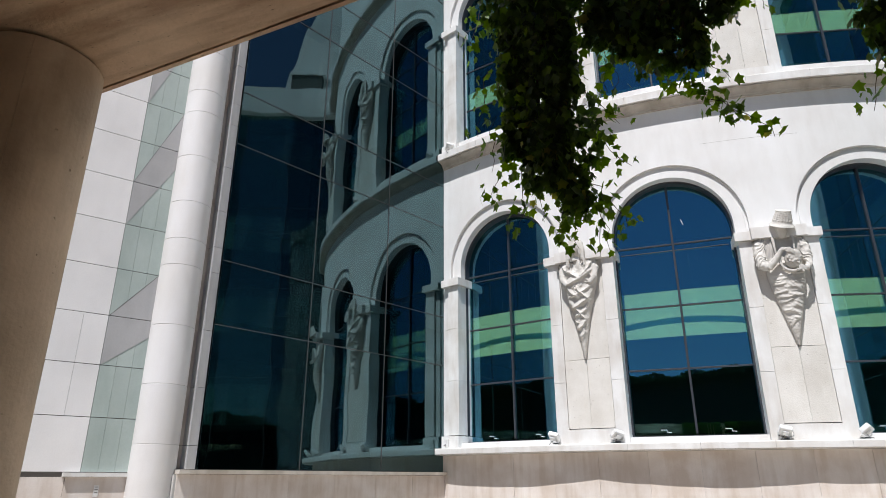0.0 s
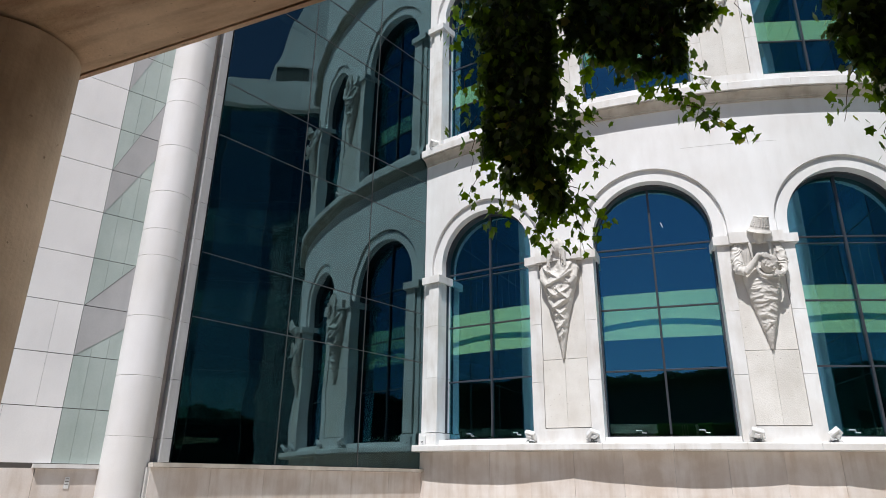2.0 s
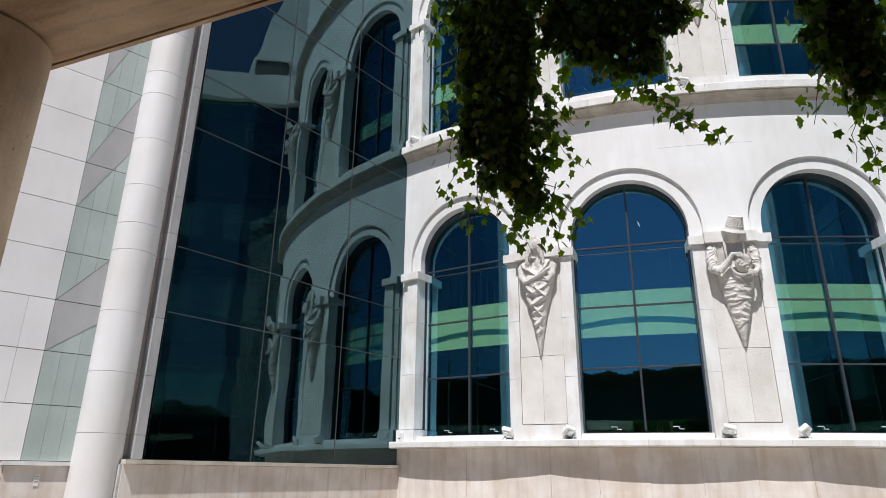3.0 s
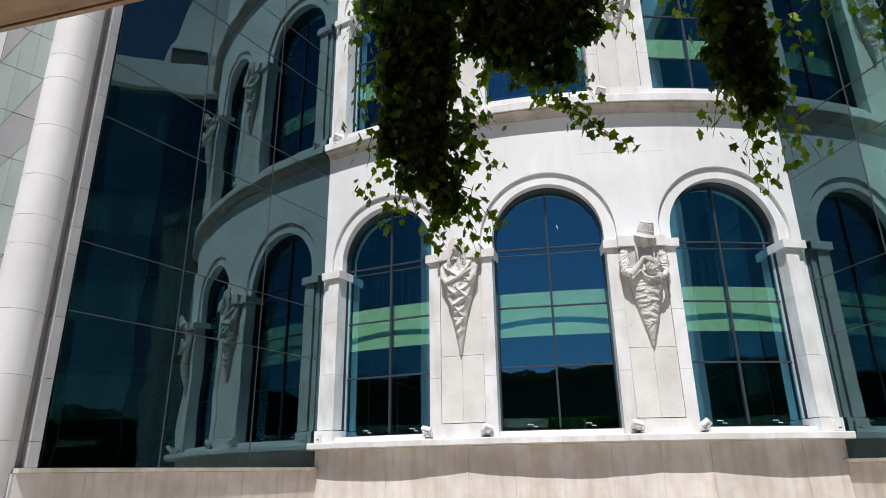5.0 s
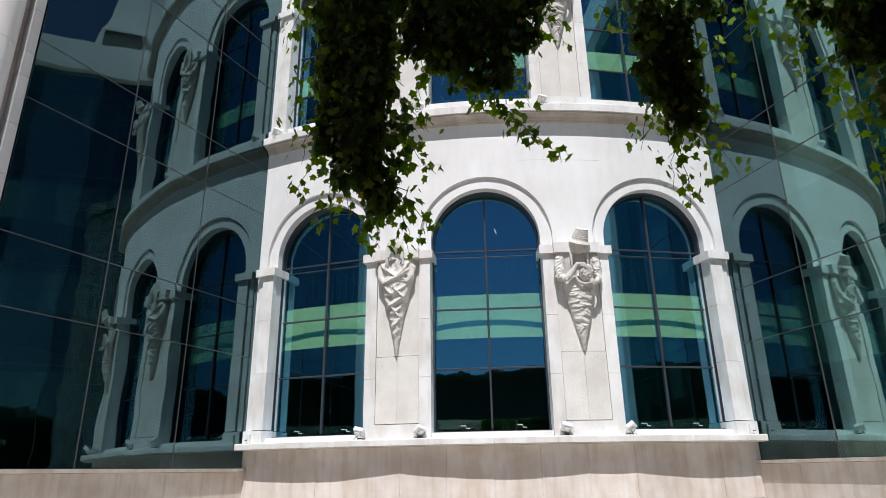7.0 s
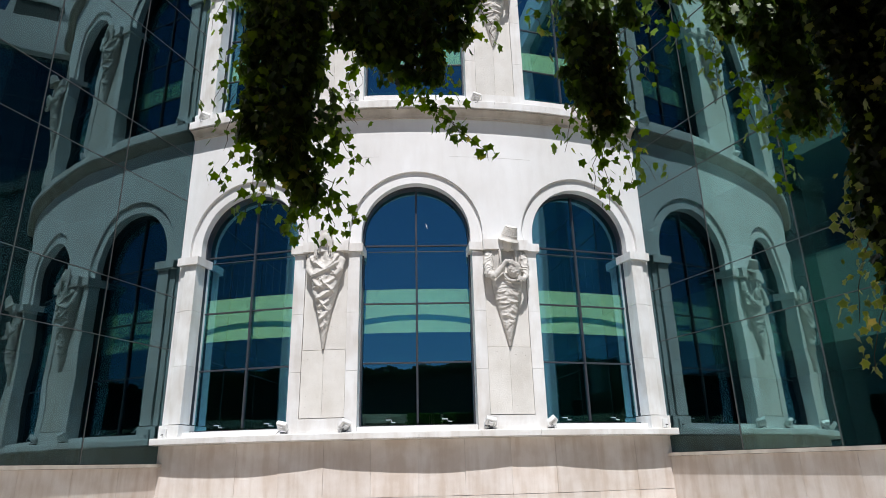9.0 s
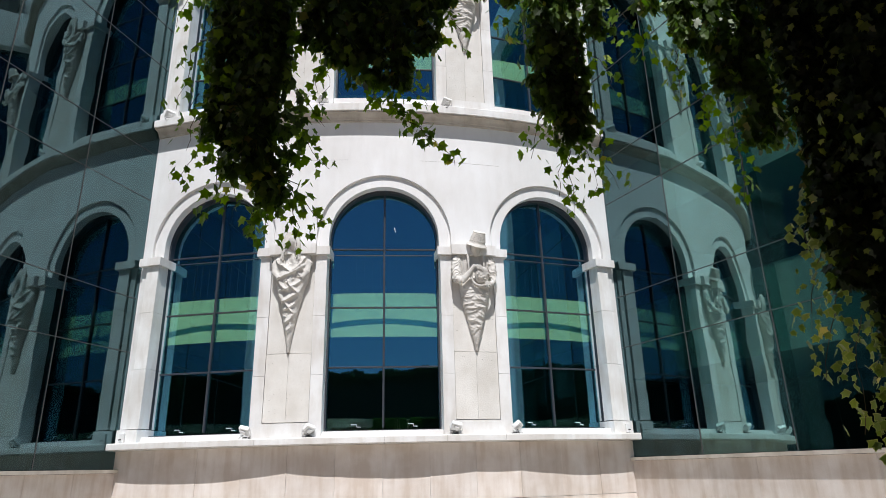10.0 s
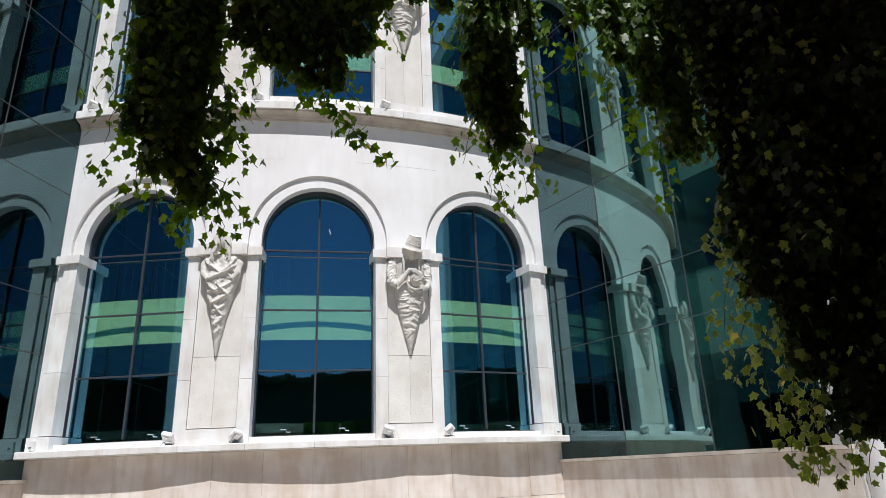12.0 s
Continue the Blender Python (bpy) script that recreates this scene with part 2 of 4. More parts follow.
END = 21.25           # half the bay, degrees


def on(r, a, h=0.0):
    """A point of the bay: radius, degrees from its middle, height over the eye."""
    return Vector((r * math.sin(radians(a)), CY - r * math.cos(radians(a)), EYE + h))


def bay(r, a, h=0.0):
    """A frame standing on the bay: x along it, y into the building."""
    return Matrix.Translation(on(r, a, h)) @ Matrix.Rotation(radians(a), 4, "Z")


def sweep(bm, outline, a0, a1, n):
    """A closed outline of (radius, height over the eye) swept along the bay."""
    rows = [[bm.verts.new(on(r, a0 + (a1 - a0) * i / n, h)) for r, h in outline] for i in range(n + 1)]
    k = len(outline)
    for p, q in zip(rows, rows[1:]):
        for j in range(k):
            bm.faces.new((p[j], p[(j + 1) % k], q[(j + 1) % k], q[j]))
    bm.faces.new(rows[0]), bm.faces.new(rows[-1][::-1])
    return bm


def arc_block(bm, r0, r1, a0, a1, h0, h1, n=1):
    return sweep(bm, [(r0, h0), (r1, h0), (r1, h1), (r0, h1)], a0, a1, n)


WIN_A = (-14.7, 0.0, 14.7)
HALF = 1.29           # half width of a window
BAND = 0.285          # width of the recessed band round an arch
WA = math.degrees((HALF + BAND) / R)
DEEP = 0.45           # from wall face to glass


def bay_wall(bm, h0, h1, sill, spring, thick=0.4):
    """The wall of one storey with its three arched openings through it."""
    spans = []
    at = -END
    for c in WIN_A:
        n = max(1, round((c - WA - at) / 0.9))
        spans += [(at + (c - WA - at) * i / n, at + (c - WA - at) * (i + 1) / n, h0, h0, False) for i in range(n)]
        k = 36
        for i in range(k):
            u0, u1 = -math.cos(math.pi * i / k), -math.cos(math.pi * (i + 1) / k)
            z0, z1 = (spring + (HALF + BAND) * math.sqrt(max(0, 1 - u * u)) for u in (u0, u1))
            spans.append((c + WA * u0, c + WA * u1, z0, z1, True))
        at = c + WA
    n = max(1, round((END - at) / 0.9))
    spans += [(at + (END - at) * i / n, at + (END - at) * (i + 1) / n, h0, h0, False) for i in range(n)]
    for a, b, za, zb, opening in spans:
        f = [on(R, a, za), on(R, b, zb), on(R, b, h1), on(R, a, h1)]
        g = [on(R - thick, a, za), on(R - thick, b, zb), on(R - thick, b, h1), on(R - thick, a, h1)]
        bm.faces.new([bm.verts.new(v) for v in f])
        bm.faces.new([bm.verts.new(v) for v in g[::-1]])
        bm.faces.new([bm.verts.new(v) for v in (f[0], f[1], g[1], g[0])])
        bm.faces.new([bm.verts.new(v) for v in (f[3], f[2], g[2], g[3])])
        if opening and sill > h0:
            arc_block(bm, R, R - thick, a, b, h0, sill)
    for c in WIN_A:
        for e in (c - WA, c + WA):
            bm.faces.new([bm.verts.new(v) for v in (on(R, e, max(h0, sill)), on(R - thick, e, max(h0, sill)), on(R - thick, e, spring), on(R, e, spring))])
    bmesh.ops.remove_doubles(bm, verts=bm.verts, dist=0.001)
    return bm


def archivolt(bm, a, foot, spring, r0, r1, front):
    """A recessed moulded band round the head of an opening, with short straight legs."""
    n = 36
    ring = [(-1, foot)] + [(-math.cos(math.pi * i / n), None, math.sin(math.pi * i / n)) for i in range(n + 1)] + [(1, foot)]
    rows = []
    for s in ring:
        row = []
        for rad, out in ((r0, -0.40), (r0, front), (r1 - 0.075, front), (r1 - 0.065, front - 0.018), (r1, front - 0.018), (r1, -0.40)):
            u = s[0] * rad
            h = s[1] if len(s) == 2 else spring + rad * s[2]
            row.append(bm.verts.new(on(R + out, a + math.degrees(u / R), h)))
        rows.append(row)
    for p, q in zip(rows, rows[1:]):
        for j in range(6):
            bm.faces.new((p[j], p[(j + 1) % 6], q[(j + 1) % 6], q[j]))
    bm.faces.new(rows[0]), bm.faces.new(rows[-1][::-1])
    return bm


def window(number, a, sill, spring, transoms):
    """A flat arched window set back in the bay: frame bars and one pane between each two bars."""
    w = HALF + 0.02
    root = new("window_%d" % number)
    root.matrix_basis = bay(R - DEEP, a, 0)
    tagged(root, "tall arched window with green tinted glass and dark metal bars", "window", kind="structure")
    n = 30
    top = [(-w * math.cos(math.pi * i / n), spring + w * math.sin(math.pi * i / n)) for i in range(n + 1)]
    outer = [(-w, sill)] + top + [(w, sill)]
    t = 0.075
    inner = [(-w + t, sill + 0.03)] + [(x * (w - t) / w, spring + (z - spring) * (w - t) / w) for x, z in top] + [(w - t, sill + 0.03)]
    bm = bmesh.new()
    for y in (-0.17, 0.04):
        vo = [bm.verts.new((x, y, z)) for x, z in outer]
        vi = [bm.verts.new((x, y, z)) for x, z in inner]
        k = len(vo)
        for i in range(k):
            bm.faces.new((vo[i], vo[(i + 1) % k], vi[(i + 1) % k], vi[i]))
    vs = list(bm.verts)
    k = len(outer)
    for s in (0, k):
        for i in range(k):
            bm.faces.new((vs[s + i], vs[s + (i + 1) % k], vs[2 * k + s + (i + 1) % k], vs[2 * k + s + i]))
    part("frame", bm, METAL, root)
    bm = bmesh.new(); box(bm, -0.024, 0.024, -0.055, 0.045, sill + t, spring + w - t, 0.008)
    part("mullion", bm, METAL, root)
    edges = [sill] + list(transoms)
    for z in transoms:
        half = w - t if z < spring else math.sqrt(max(0.01, (w - t) ** 2 - (z - spring) ** 2))
        for s in (-1, 1):
            bm = bmesh.new(); box(bm, s * 0.024, s * half, -0.03, 0.025, z - 0.019, z + 0.019, 0.005)
            part("transom", bm, METAL, root)
    for s in (-1, 1):
        for z0, z1 in zip(edges, edges[1:]):
            bm = bmesh.new(); box(bm, s * 0.02, s * (w - 0.02), -0.006, 0.006, z0, z1)
            part("pane", bm, PANE, root).visible_shadow = False
        z0 = edges[-1]
        pts = [(0.02 * s, z0), (s * (w - 0.02), z0)] + [(s * (w - 0.02) * math.cos(b), spring + (w - 0.02) * math.sin(b)) for b in [math.pi / 2 * i / 16 for i in range(17)] if spring + (w - 0.02) * math.sin(b) > z0 + 0.01]
        pts[-1] = (0.02 * s, pts[-1][1])
        bm = bmesh.new(); sheet(bm, pts, -0.006, 0.006)
        part("pane", bm, PANE, root).visible_shadow = False
    if sill < 2:
        bm = bmesh.new(); box(bm, -w + 0.16, w - 0.16, -0.022, -0.010, spring - 0.345, spring - 0.331)
        part("rail", bm, STEEL, root, "thin pale rail across the glass")
    # small white mark on the middle pane
    if sill < 2 and a == 0:
        bm = bmesh.new(); tube(bm, [(0.235, -0.012, 5.56), (0.25, -0.012, 5.50), (0.275, -0.012, 5.42)], [0.006, 0.012, 0.003], 5)
        part("white_mark", bm, LAMPWHITE, root, "small white mark on the glass")
    for s in (-1, 1):   # stay of the bottom sash
        bm = bmesh.new()
        c = s * 0.62
        tube(bm, [(c - 0.08, -0.04, sill + 0.15), (c + 0.04, -0.04, sill + 0.15), (c + 0.045, -0.04, sill + 0.10), (c + 0.13, -0.04, sill + 0.095)], 0.009, 5)
        part("stay", bm, LAMPWHITE, root, "pale metal window stay")
    return root


STOREYS = [   # foot of wall, head of wall, sill, springing, impost, transoms
    dict(foot=0.60, head=8.25, sill=0.80, spring=5.18, imp=4.70, bars=(2.195, 3.57, 4.99), base=0.68),
    dict(foot=8.25, head=16.2, sill=8.90, spring=13.10, imp=12.62, bars=(10.08, 11.4, 12.9), base=8.59)]

wall = new("wall_facade")
tagged(wall, "curved white limestone facade with arched openings", "wall", kind="structure")
number = 1
for st in STOREYS:
    bm = bmesh.new(); bay_wall(bm, st["foot"], st["head"], st["sill"], st["spring"])
    part("storey_wall", bm, WHITE, wall)
    for a in WIN_A:
        bm = bmesh.new(); archivolt(bm, a, st["imp"] + 0.19, st["spring"], HALF, HALF + BAND + 0.01, -0.06)
        part("archivolt", bm, WHITE, wall)
        window(number, a, st["sill"], st["spring"], st["bars"]); number += 1
    for side in (-1, 1):
        lo, hi = (4.62, 10.08)      # pier between two windows
        b0, imp = st["base"], st["imp"]
        for s0, s1 in ((lo, lo + 0.95), (hi - 0.95, hi)):
            cuts = [b0, b0 + 1.3, b0 + 2.6, imp]
            for z0, z1 in zip(cuts, cuts[1:]):
                bm = bmesh.new(); arc_block(bm, R - 0.41, R + 0.10, side * s0, side * s1, z0, z1 - 0.006, 2)
                part("pilaster_block", bm, TRIM, wall)
        bm = bmesh.new(); arc_block(bm, R - 0.41, R + 0.17, side * (lo - 0.25), side * (hi + 0.25), imp, imp + 0.19, 6)
        part("impost", bm, TRIM, wall)
        bm = bmesh.new(); arc_block(bm, R - 0.01, R + 0.27, side * (lo + 0.85), side * (hi - 0.85), imp - 0.01, imp + 0.23, 5)
        part("impost_block", bm, TRIM, wall)
        # backing panel of the figure: upper slab, two lower slabs, foot block
        m0, m1, mid = lo + 0.98, hi - 0.98, (lo + hi) / 2
        knee = b0 + 1.78
        bm = bmesh.new(); arc_block(bm, R - 0.01, R + 0.07, side * m0, side * m1, knee, imp, 4)
        part("backing_slab", bm, ROUGH, wall)
        for s0, s1 in ((m0, mid - 0.007), (mid + 0.007, m1)):
            bm = bmesh.new(); arc_block(bm, R - 0.01, R + 0.085, side * s0, side * s1, b0 + 0.32, knee - 0.012, 2)
            part("backing_slab", bm, ROUGH, wall)
        bm = bmesh.new(); arc_block(bm, R - 0.01, R + 0.12, side * (lo + 0.9), side * (hi - 0.9), b0, b0 + 0.30, 4)
        part("foot_block", bm, TRIM, wall)
        # outer pilaster
        o0, o1 = 19.22, 20.95
        cuts = [b0 + 0.3, b0 + 1.6, b0 + 2.9, imp]
        for z0, z1 in zip(cuts, cuts[1:]):
            bm = bmesh.new(); arc_block(bm, R - 0.41, R + 0.10, side * o0, side * (o0 + 1.15), z0, z1 - 0.006, 2)
            part("pilaster_block", bm, TRIM, wall)
            bm = bmesh.new(); arc_block(bm, R - 0.01, R + 0.04, side * (o0 + 1.19), side * o1, z0, z1 - 0.006, 2)
            part("pilaster_block", bm, TRIM, wall)
        bm = bmesh.new(); arc_block(bm, R - 0.41, R + 0.17, side * (o0 - 0.25), side * (o1 + 0.08), imp, imp + 0.19, 3)
        part("impost", bm, TRIM, wall)
        bm = bmesh.new(); arc_block(bm, R - 0.41, R + 0.14, side * (o0 - 0.05), side * (o1 + 0.12), b0, b0 + 0.28, 3)
        part("pilaster_base", bm, TRIM, wall)
# parapet over the upper cornice
bm = bmesh.new(); arc_block(bm, R, R - 0.4, -END, END, 16.2, 21.0, 28)
part("parapet", bm, WHITE, wall)
# thin bed joints in the plain field over the arches
for a0, a1 in ((-10.5, -3.2), (3.0, 10.3)):
    bm = bmesh.new(); arc_block(bm, R - 0.01, R + 0.002, a0, a1, 7.16, 7.168, 6)
    part("bed_joint", bm, FAINT, wall)

ledge = new("trim_ledge")
tagged(ledge, "projecting white stone ledge under the lower windows", "ledge", kind="structure")
cuts = [-21.2, -14.5, -9.3, -4.7, 0.1, 4.7, 9.2, 14.6, 21.2]
for a0, a1 in zip(cuts, cuts[1:]):
    bm = bmesh.new()
    sweep(bm, [(R - 0.4, 0.525), (R + 0.30, 0.525), (R + 0.34, 0.535), (R + 0.345, 0.545), (R + 0.345, 0.655), (R + 0.335, 0.675), (R - 0.4, 0.70)], a0 + 0.008, a1 - 0.008, 5)
    part("ledge_stone", bm, TRIM, ledge)
bm = bmesh.new(); arc_block(bm, R - 0.39, R + 0.335, -21.15, 21.15, 0.531, 0.665, 30)
part("ledge_core", bm, JOINT, ledge)
for h in (0.0, 8.0):
    cornice = new("trim_cornice")
    tagged(cornice, "moulded white stone cornice between the storeys", "cornice", kind="structure")
    cuts = [-21.15 + 42.3 * i / 9 for i in range(10)]
    for a0, a1 in zip(cuts, cuts[1:]):
        bm = bmesh.new()
        sweep(bm, [(R - 0.3, 8.392 + h), (R + 0.285, 8.392 + h), (R + 0.285, 8.58 + h), (R + 0.27, 8.595 + h), (R - 0.3, 8.61 + h)], a0 + 0.008, a1 - 0.008, 5)
        part("cornice_stone", bm, TRIM, cornice)
        # moulding below the lip, in a darker beige than the lip
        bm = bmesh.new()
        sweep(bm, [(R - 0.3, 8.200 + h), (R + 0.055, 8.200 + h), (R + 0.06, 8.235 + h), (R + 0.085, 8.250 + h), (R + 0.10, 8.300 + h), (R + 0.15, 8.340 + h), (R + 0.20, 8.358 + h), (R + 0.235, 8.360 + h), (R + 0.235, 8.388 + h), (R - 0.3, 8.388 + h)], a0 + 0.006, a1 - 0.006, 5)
        part("moulding", bm, MOULD, cornice, "darker beige moulding", True)
    bm = bmesh.new(); arc_block(bm, R - 0.29, R + 0.05, -21.1, 21.1, 8.25 + h, 8.57 + h, 30)
    part("cornice_core", bm, JOINT, cornice)

plinth = new("wall_plinth")
tagged(plinth, "beige stone slab plinth under the curved facade", "plinth", kind="structure")
bm = bmesh.new(); arc_block(bm, R - 0.03, R - 0.4, -END, END, -EYE, 0.52, 24)
part("plinth_core", bm, FAINT, plinth)
cuts = [-END + 2 * END * i / 12 for i in range(13)]
for i, (a0, a1) in enumerate(zip(cuts, cuts[1:])):
    # flat stretches that meet in blunt corners, so the face wavers a little off the curve
    f0, f1 = (R + 0.06 - 0.075 * abs(math.sin(math.pi * (a - 8.9) / 16.0)) + (0.0, 0.003, -0.002, 0.004)[i % 4] for a in (a0, a1))
    for z0, z1 in ((-1.6, -0.62), (-0.61, 0.52)):
        bm = bmesh.new()
        back, face = R - 0.028, (f0, f1)
        vs = [bm.verts.new(on(q, a, z)) for z in (z0, z1) for q, a in ((back, a0 + 0.007), (face[0], a0 + 0.007), (face[1], a1 - 0.007), (back, a1 - 0.007))]
        for quad in ((0, 1, 2, 3), (4, 5, 6, 7), (0, 1, 5, 4), (1, 2, 6, 5), (2, 3, 7, 6), (3, 0, 4, 7)):
            bm.faces.new([vs[k] for k in quad])
        part("slab", bm, PLINTH, plinth)

# ---- rooms behind the bay ----
rooms = new("wall_interior")
tagged(rooms, "rooms behind the curved facade with dimness painted into the walls", "wall", kind="structure")
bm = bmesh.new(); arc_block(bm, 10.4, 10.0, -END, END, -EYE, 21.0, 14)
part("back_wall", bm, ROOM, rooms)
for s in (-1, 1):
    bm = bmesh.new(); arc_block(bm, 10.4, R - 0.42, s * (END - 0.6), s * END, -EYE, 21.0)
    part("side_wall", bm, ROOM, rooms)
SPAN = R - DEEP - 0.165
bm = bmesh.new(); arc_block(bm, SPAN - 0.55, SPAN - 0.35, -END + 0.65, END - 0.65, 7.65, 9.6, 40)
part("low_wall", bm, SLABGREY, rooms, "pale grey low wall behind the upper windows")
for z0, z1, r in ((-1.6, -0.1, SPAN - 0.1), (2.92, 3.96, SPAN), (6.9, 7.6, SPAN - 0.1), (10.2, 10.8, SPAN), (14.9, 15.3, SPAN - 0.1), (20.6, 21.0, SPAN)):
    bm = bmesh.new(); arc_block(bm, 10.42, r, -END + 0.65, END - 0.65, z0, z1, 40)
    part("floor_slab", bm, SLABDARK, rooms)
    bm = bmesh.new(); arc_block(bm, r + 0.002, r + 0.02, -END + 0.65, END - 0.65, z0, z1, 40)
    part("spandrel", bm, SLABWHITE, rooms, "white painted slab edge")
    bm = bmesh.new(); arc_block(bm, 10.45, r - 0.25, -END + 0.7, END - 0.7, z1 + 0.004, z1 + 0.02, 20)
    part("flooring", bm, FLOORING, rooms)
railing = new("railing")
tagged(railing, "slender dark metal railing on the inner gallery edge", "railing")
for i in range(56):
    a = -19.9 + 39.8 * i / 55
    bm = bmesh.new(); tube(bm, [on(SPAN - 0.12, a, 3.985), on(SPAN - 0.12, a, 4.9)], 0.007, 6)
    part("baluster", bm, CABLE, railing)
bm = bmesh.new(); arc_block(bm, SPAN - 0.15, SPAN - 0.09, -19.95, 19.95, 4.9, 4.94, 30)
part("handrail", bm, CABLE, railing)

# ---- glass wings: two flat curtain walls that run out from the ends of the bay ----
ROWS = (0.15, 2.69, 3.945, 6.475, 7.71, 10.25, 11.49, 14.03, 15.27, 16.2)
COLS = (0.0, 2.05, 4.19, 6.30)


def wing(s, u, n, h):
    """A point of a wing: metres out from the bay, metres behind the glass, height over the eye."""
    a = radians(END)
    return Vector((s * (R * math.sin(a) + u * math.sin(a) + n * math.cos(a)), CY - (R + u) * math.cos(a) + n * math.sin(a), EYE + h))


def wing_box(bm, s, u0, u1, n0, n1, h0, h1):
    lo = [bm.verts.new(wing(s, u, n, h0)) for u, n in ((u0, n0), (u1, n0), (u1, n1), (u0, n1))]
    hi = [bm.verts.new(wing(s, u, n, h1)) for u, n in ((u0, n0), (u1, n0), (u1, n1), (u0, n1))]
    for i in range(4):
        bm.faces.new((lo[i], lo[(i + 1) % 4], hi[(i + 1) % 4], hi[i]))
    bm.faces.new(hi), bm.faces.new(lo[::-1])
    return bm


def clip(poly, z0, z1):
    """The part of a flat outline (v, z) between two heights."""
    for lim, keep in ((z0, 1), (z1, -1)):
        res = []
        for p, q in zip(poly, poly[1:] + poly[:1]):
            a, b = (p[1] - lim) * keep, (q[1] - lim) * keep
            if a >= 0:
                res.append(p)
            if a * b < 0:
                t = a / (a - b)
                res.append((p[0] + (q[0] - p[0]) * t, lim))
        poly = res
        if len(poly) < 3:
            return []
    return poly


TV = Vector((0.5127, -0.8587))
tilt = random.Random(4)


def flank(s, v, n, h):
    """A point of the tiled wall beside a column: metres along it, metres behind its face, height over the eye."""
    return Vector((s * (8.88 + v * TV.x - n * TV.y), 8.51 + v * TV.y + n * TV.x, EYE + h))


def flank_piece(bm, s, poly, n0, n1):
    a = [bm.verts.new(flank(s, v, n0, h)) for v, h in poly]
    b = [bm.verts.new(flank(s, v, n1, h)) for v, h in poly]
    k = len(poly)
    for i in range(k):
        bm.faces.new((a[i], a[(i + 1) % k], b[(i + 1) % k], b[i]))
    bm.faces.new(a), bm.faces.new(b[::-1])
    return bm


for s, tag in ((-1, "west"), (1, "east")):
    w = new("window_wall_" + tag)
    tagged(w, "flat dark green mirror-glass curtain wall with thin metal joints", "glass wall", kind="structure")
    for u0, u1 in zip(COLS, COLS[1:]):
        for z0, z1 in zip(ROWS, ROWS[1:]):
            bm = bmesh.new(); wing_box(bm, s, u0 + 0.006, u1 - 0.006, 0, 0.012, z0 + 0.006, z1 - 0.006)
            turn = Euler([radians(tilt.uniform(-0.12, 0.12)) for _ in range(3)]).to_matrix()
            bmesh.ops.rotate(bm, cent=wing(s, (u0 + u1) / 2, 0, (z0 + z1) / 2), matrix=turn, verts=bm.verts)
            # darker or brighter look of each column is put into its glass colour
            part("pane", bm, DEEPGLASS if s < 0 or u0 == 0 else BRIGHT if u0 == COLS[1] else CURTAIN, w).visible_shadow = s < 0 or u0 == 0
    for u in COLS[1:3]:
        bm = bmesh.new(); wing_box(bm, s, u - 0.009, u + 0.009, -0.010, 0.03, ROWS[0], ROWS[-1])
        part("mullion", bm, STEEL, w)
        bm = bmesh.new(); wing_box(bm, s, u - 0.008, u + 0.008, 0.032, 0.36, ROWS[0], ROWS[-1])
        part("glass_fin", bm, CURTAIN, w, "narrow upright glass fin")
    for z in ROWS[1:-1]:
        for u0, u1 in zip(COLS, COLS[1:]):
            bm = bmesh.new(); wing_box(bm, s, u0 + 0.015, u1 - 0.015, -0.009, 0.03, z - 0.008, z + 0.008)
            part("transom", bm, STEEL, w)
    # inside the wing
    inner = new("wall_wing_" + tag)
    tagged(inner, "rooms behind the glass wing with dimness painted into the walls", "wall", kind="structure")
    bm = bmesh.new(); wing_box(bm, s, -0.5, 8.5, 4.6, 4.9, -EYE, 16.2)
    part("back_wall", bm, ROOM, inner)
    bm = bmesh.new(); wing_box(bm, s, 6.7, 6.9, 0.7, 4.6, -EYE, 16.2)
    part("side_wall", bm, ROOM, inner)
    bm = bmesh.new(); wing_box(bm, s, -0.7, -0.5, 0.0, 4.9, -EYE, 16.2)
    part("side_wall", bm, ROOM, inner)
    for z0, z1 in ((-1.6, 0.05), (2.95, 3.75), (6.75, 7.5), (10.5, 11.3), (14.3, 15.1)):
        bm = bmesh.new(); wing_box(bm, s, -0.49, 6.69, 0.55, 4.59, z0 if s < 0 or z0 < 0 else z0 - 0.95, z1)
        # east slabs paler to look sunlit, the light put into their paint
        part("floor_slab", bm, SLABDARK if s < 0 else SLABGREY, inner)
    # white fascia and roof
    bm = bmesh.new(); wing_box(bm, s, -0.2, 9.0, -0.35, 5.2, 16.205, 17.65)
    part("fascia", bm, WHITE, w, "white roof fascia")
    bm = bmesh.new()      # roof storey with a raked end
    ends = [[bm.verts.new(wing(s, u, n, h)) for u, h in ((0.0, 17.655), (2.75, 17.655), (1.15, 23.2), (0.0, 23.2))] for n in (0.3, 4.5)]
    for k in range(4):
        bm.faces.new((ends[0][k], ends[0][(k + 1) % 4], ends[1][(k + 1) % 4], ends[1][k]))
    bm.faces.new(ends[0]), bm.faces.new(ends[1][::-1])
    part("roof_storey", bm, WHITE, w, "white roof storey with a raked end")
    unit = new("roof_unit")
    tagged(unit, "grey metal ventilation box on the wing roof", "roof unit", "roof units")
    bm = bmesh.new(); wing_box(bm, s, 0.7, 2.15, -0.28, 0.28, 17.65, 18.55)
    casing = part("casing", bm, SLABDARK, unit)
    bm = bmesh.new(); wing_box(bm, s, 0.6, 2.25, -0.34, 0.29, 18.555, 18.7)
    part("lid", bm, TRIM, casing)
    # coping and plinth
    pl = new("wall_base_" + tag)
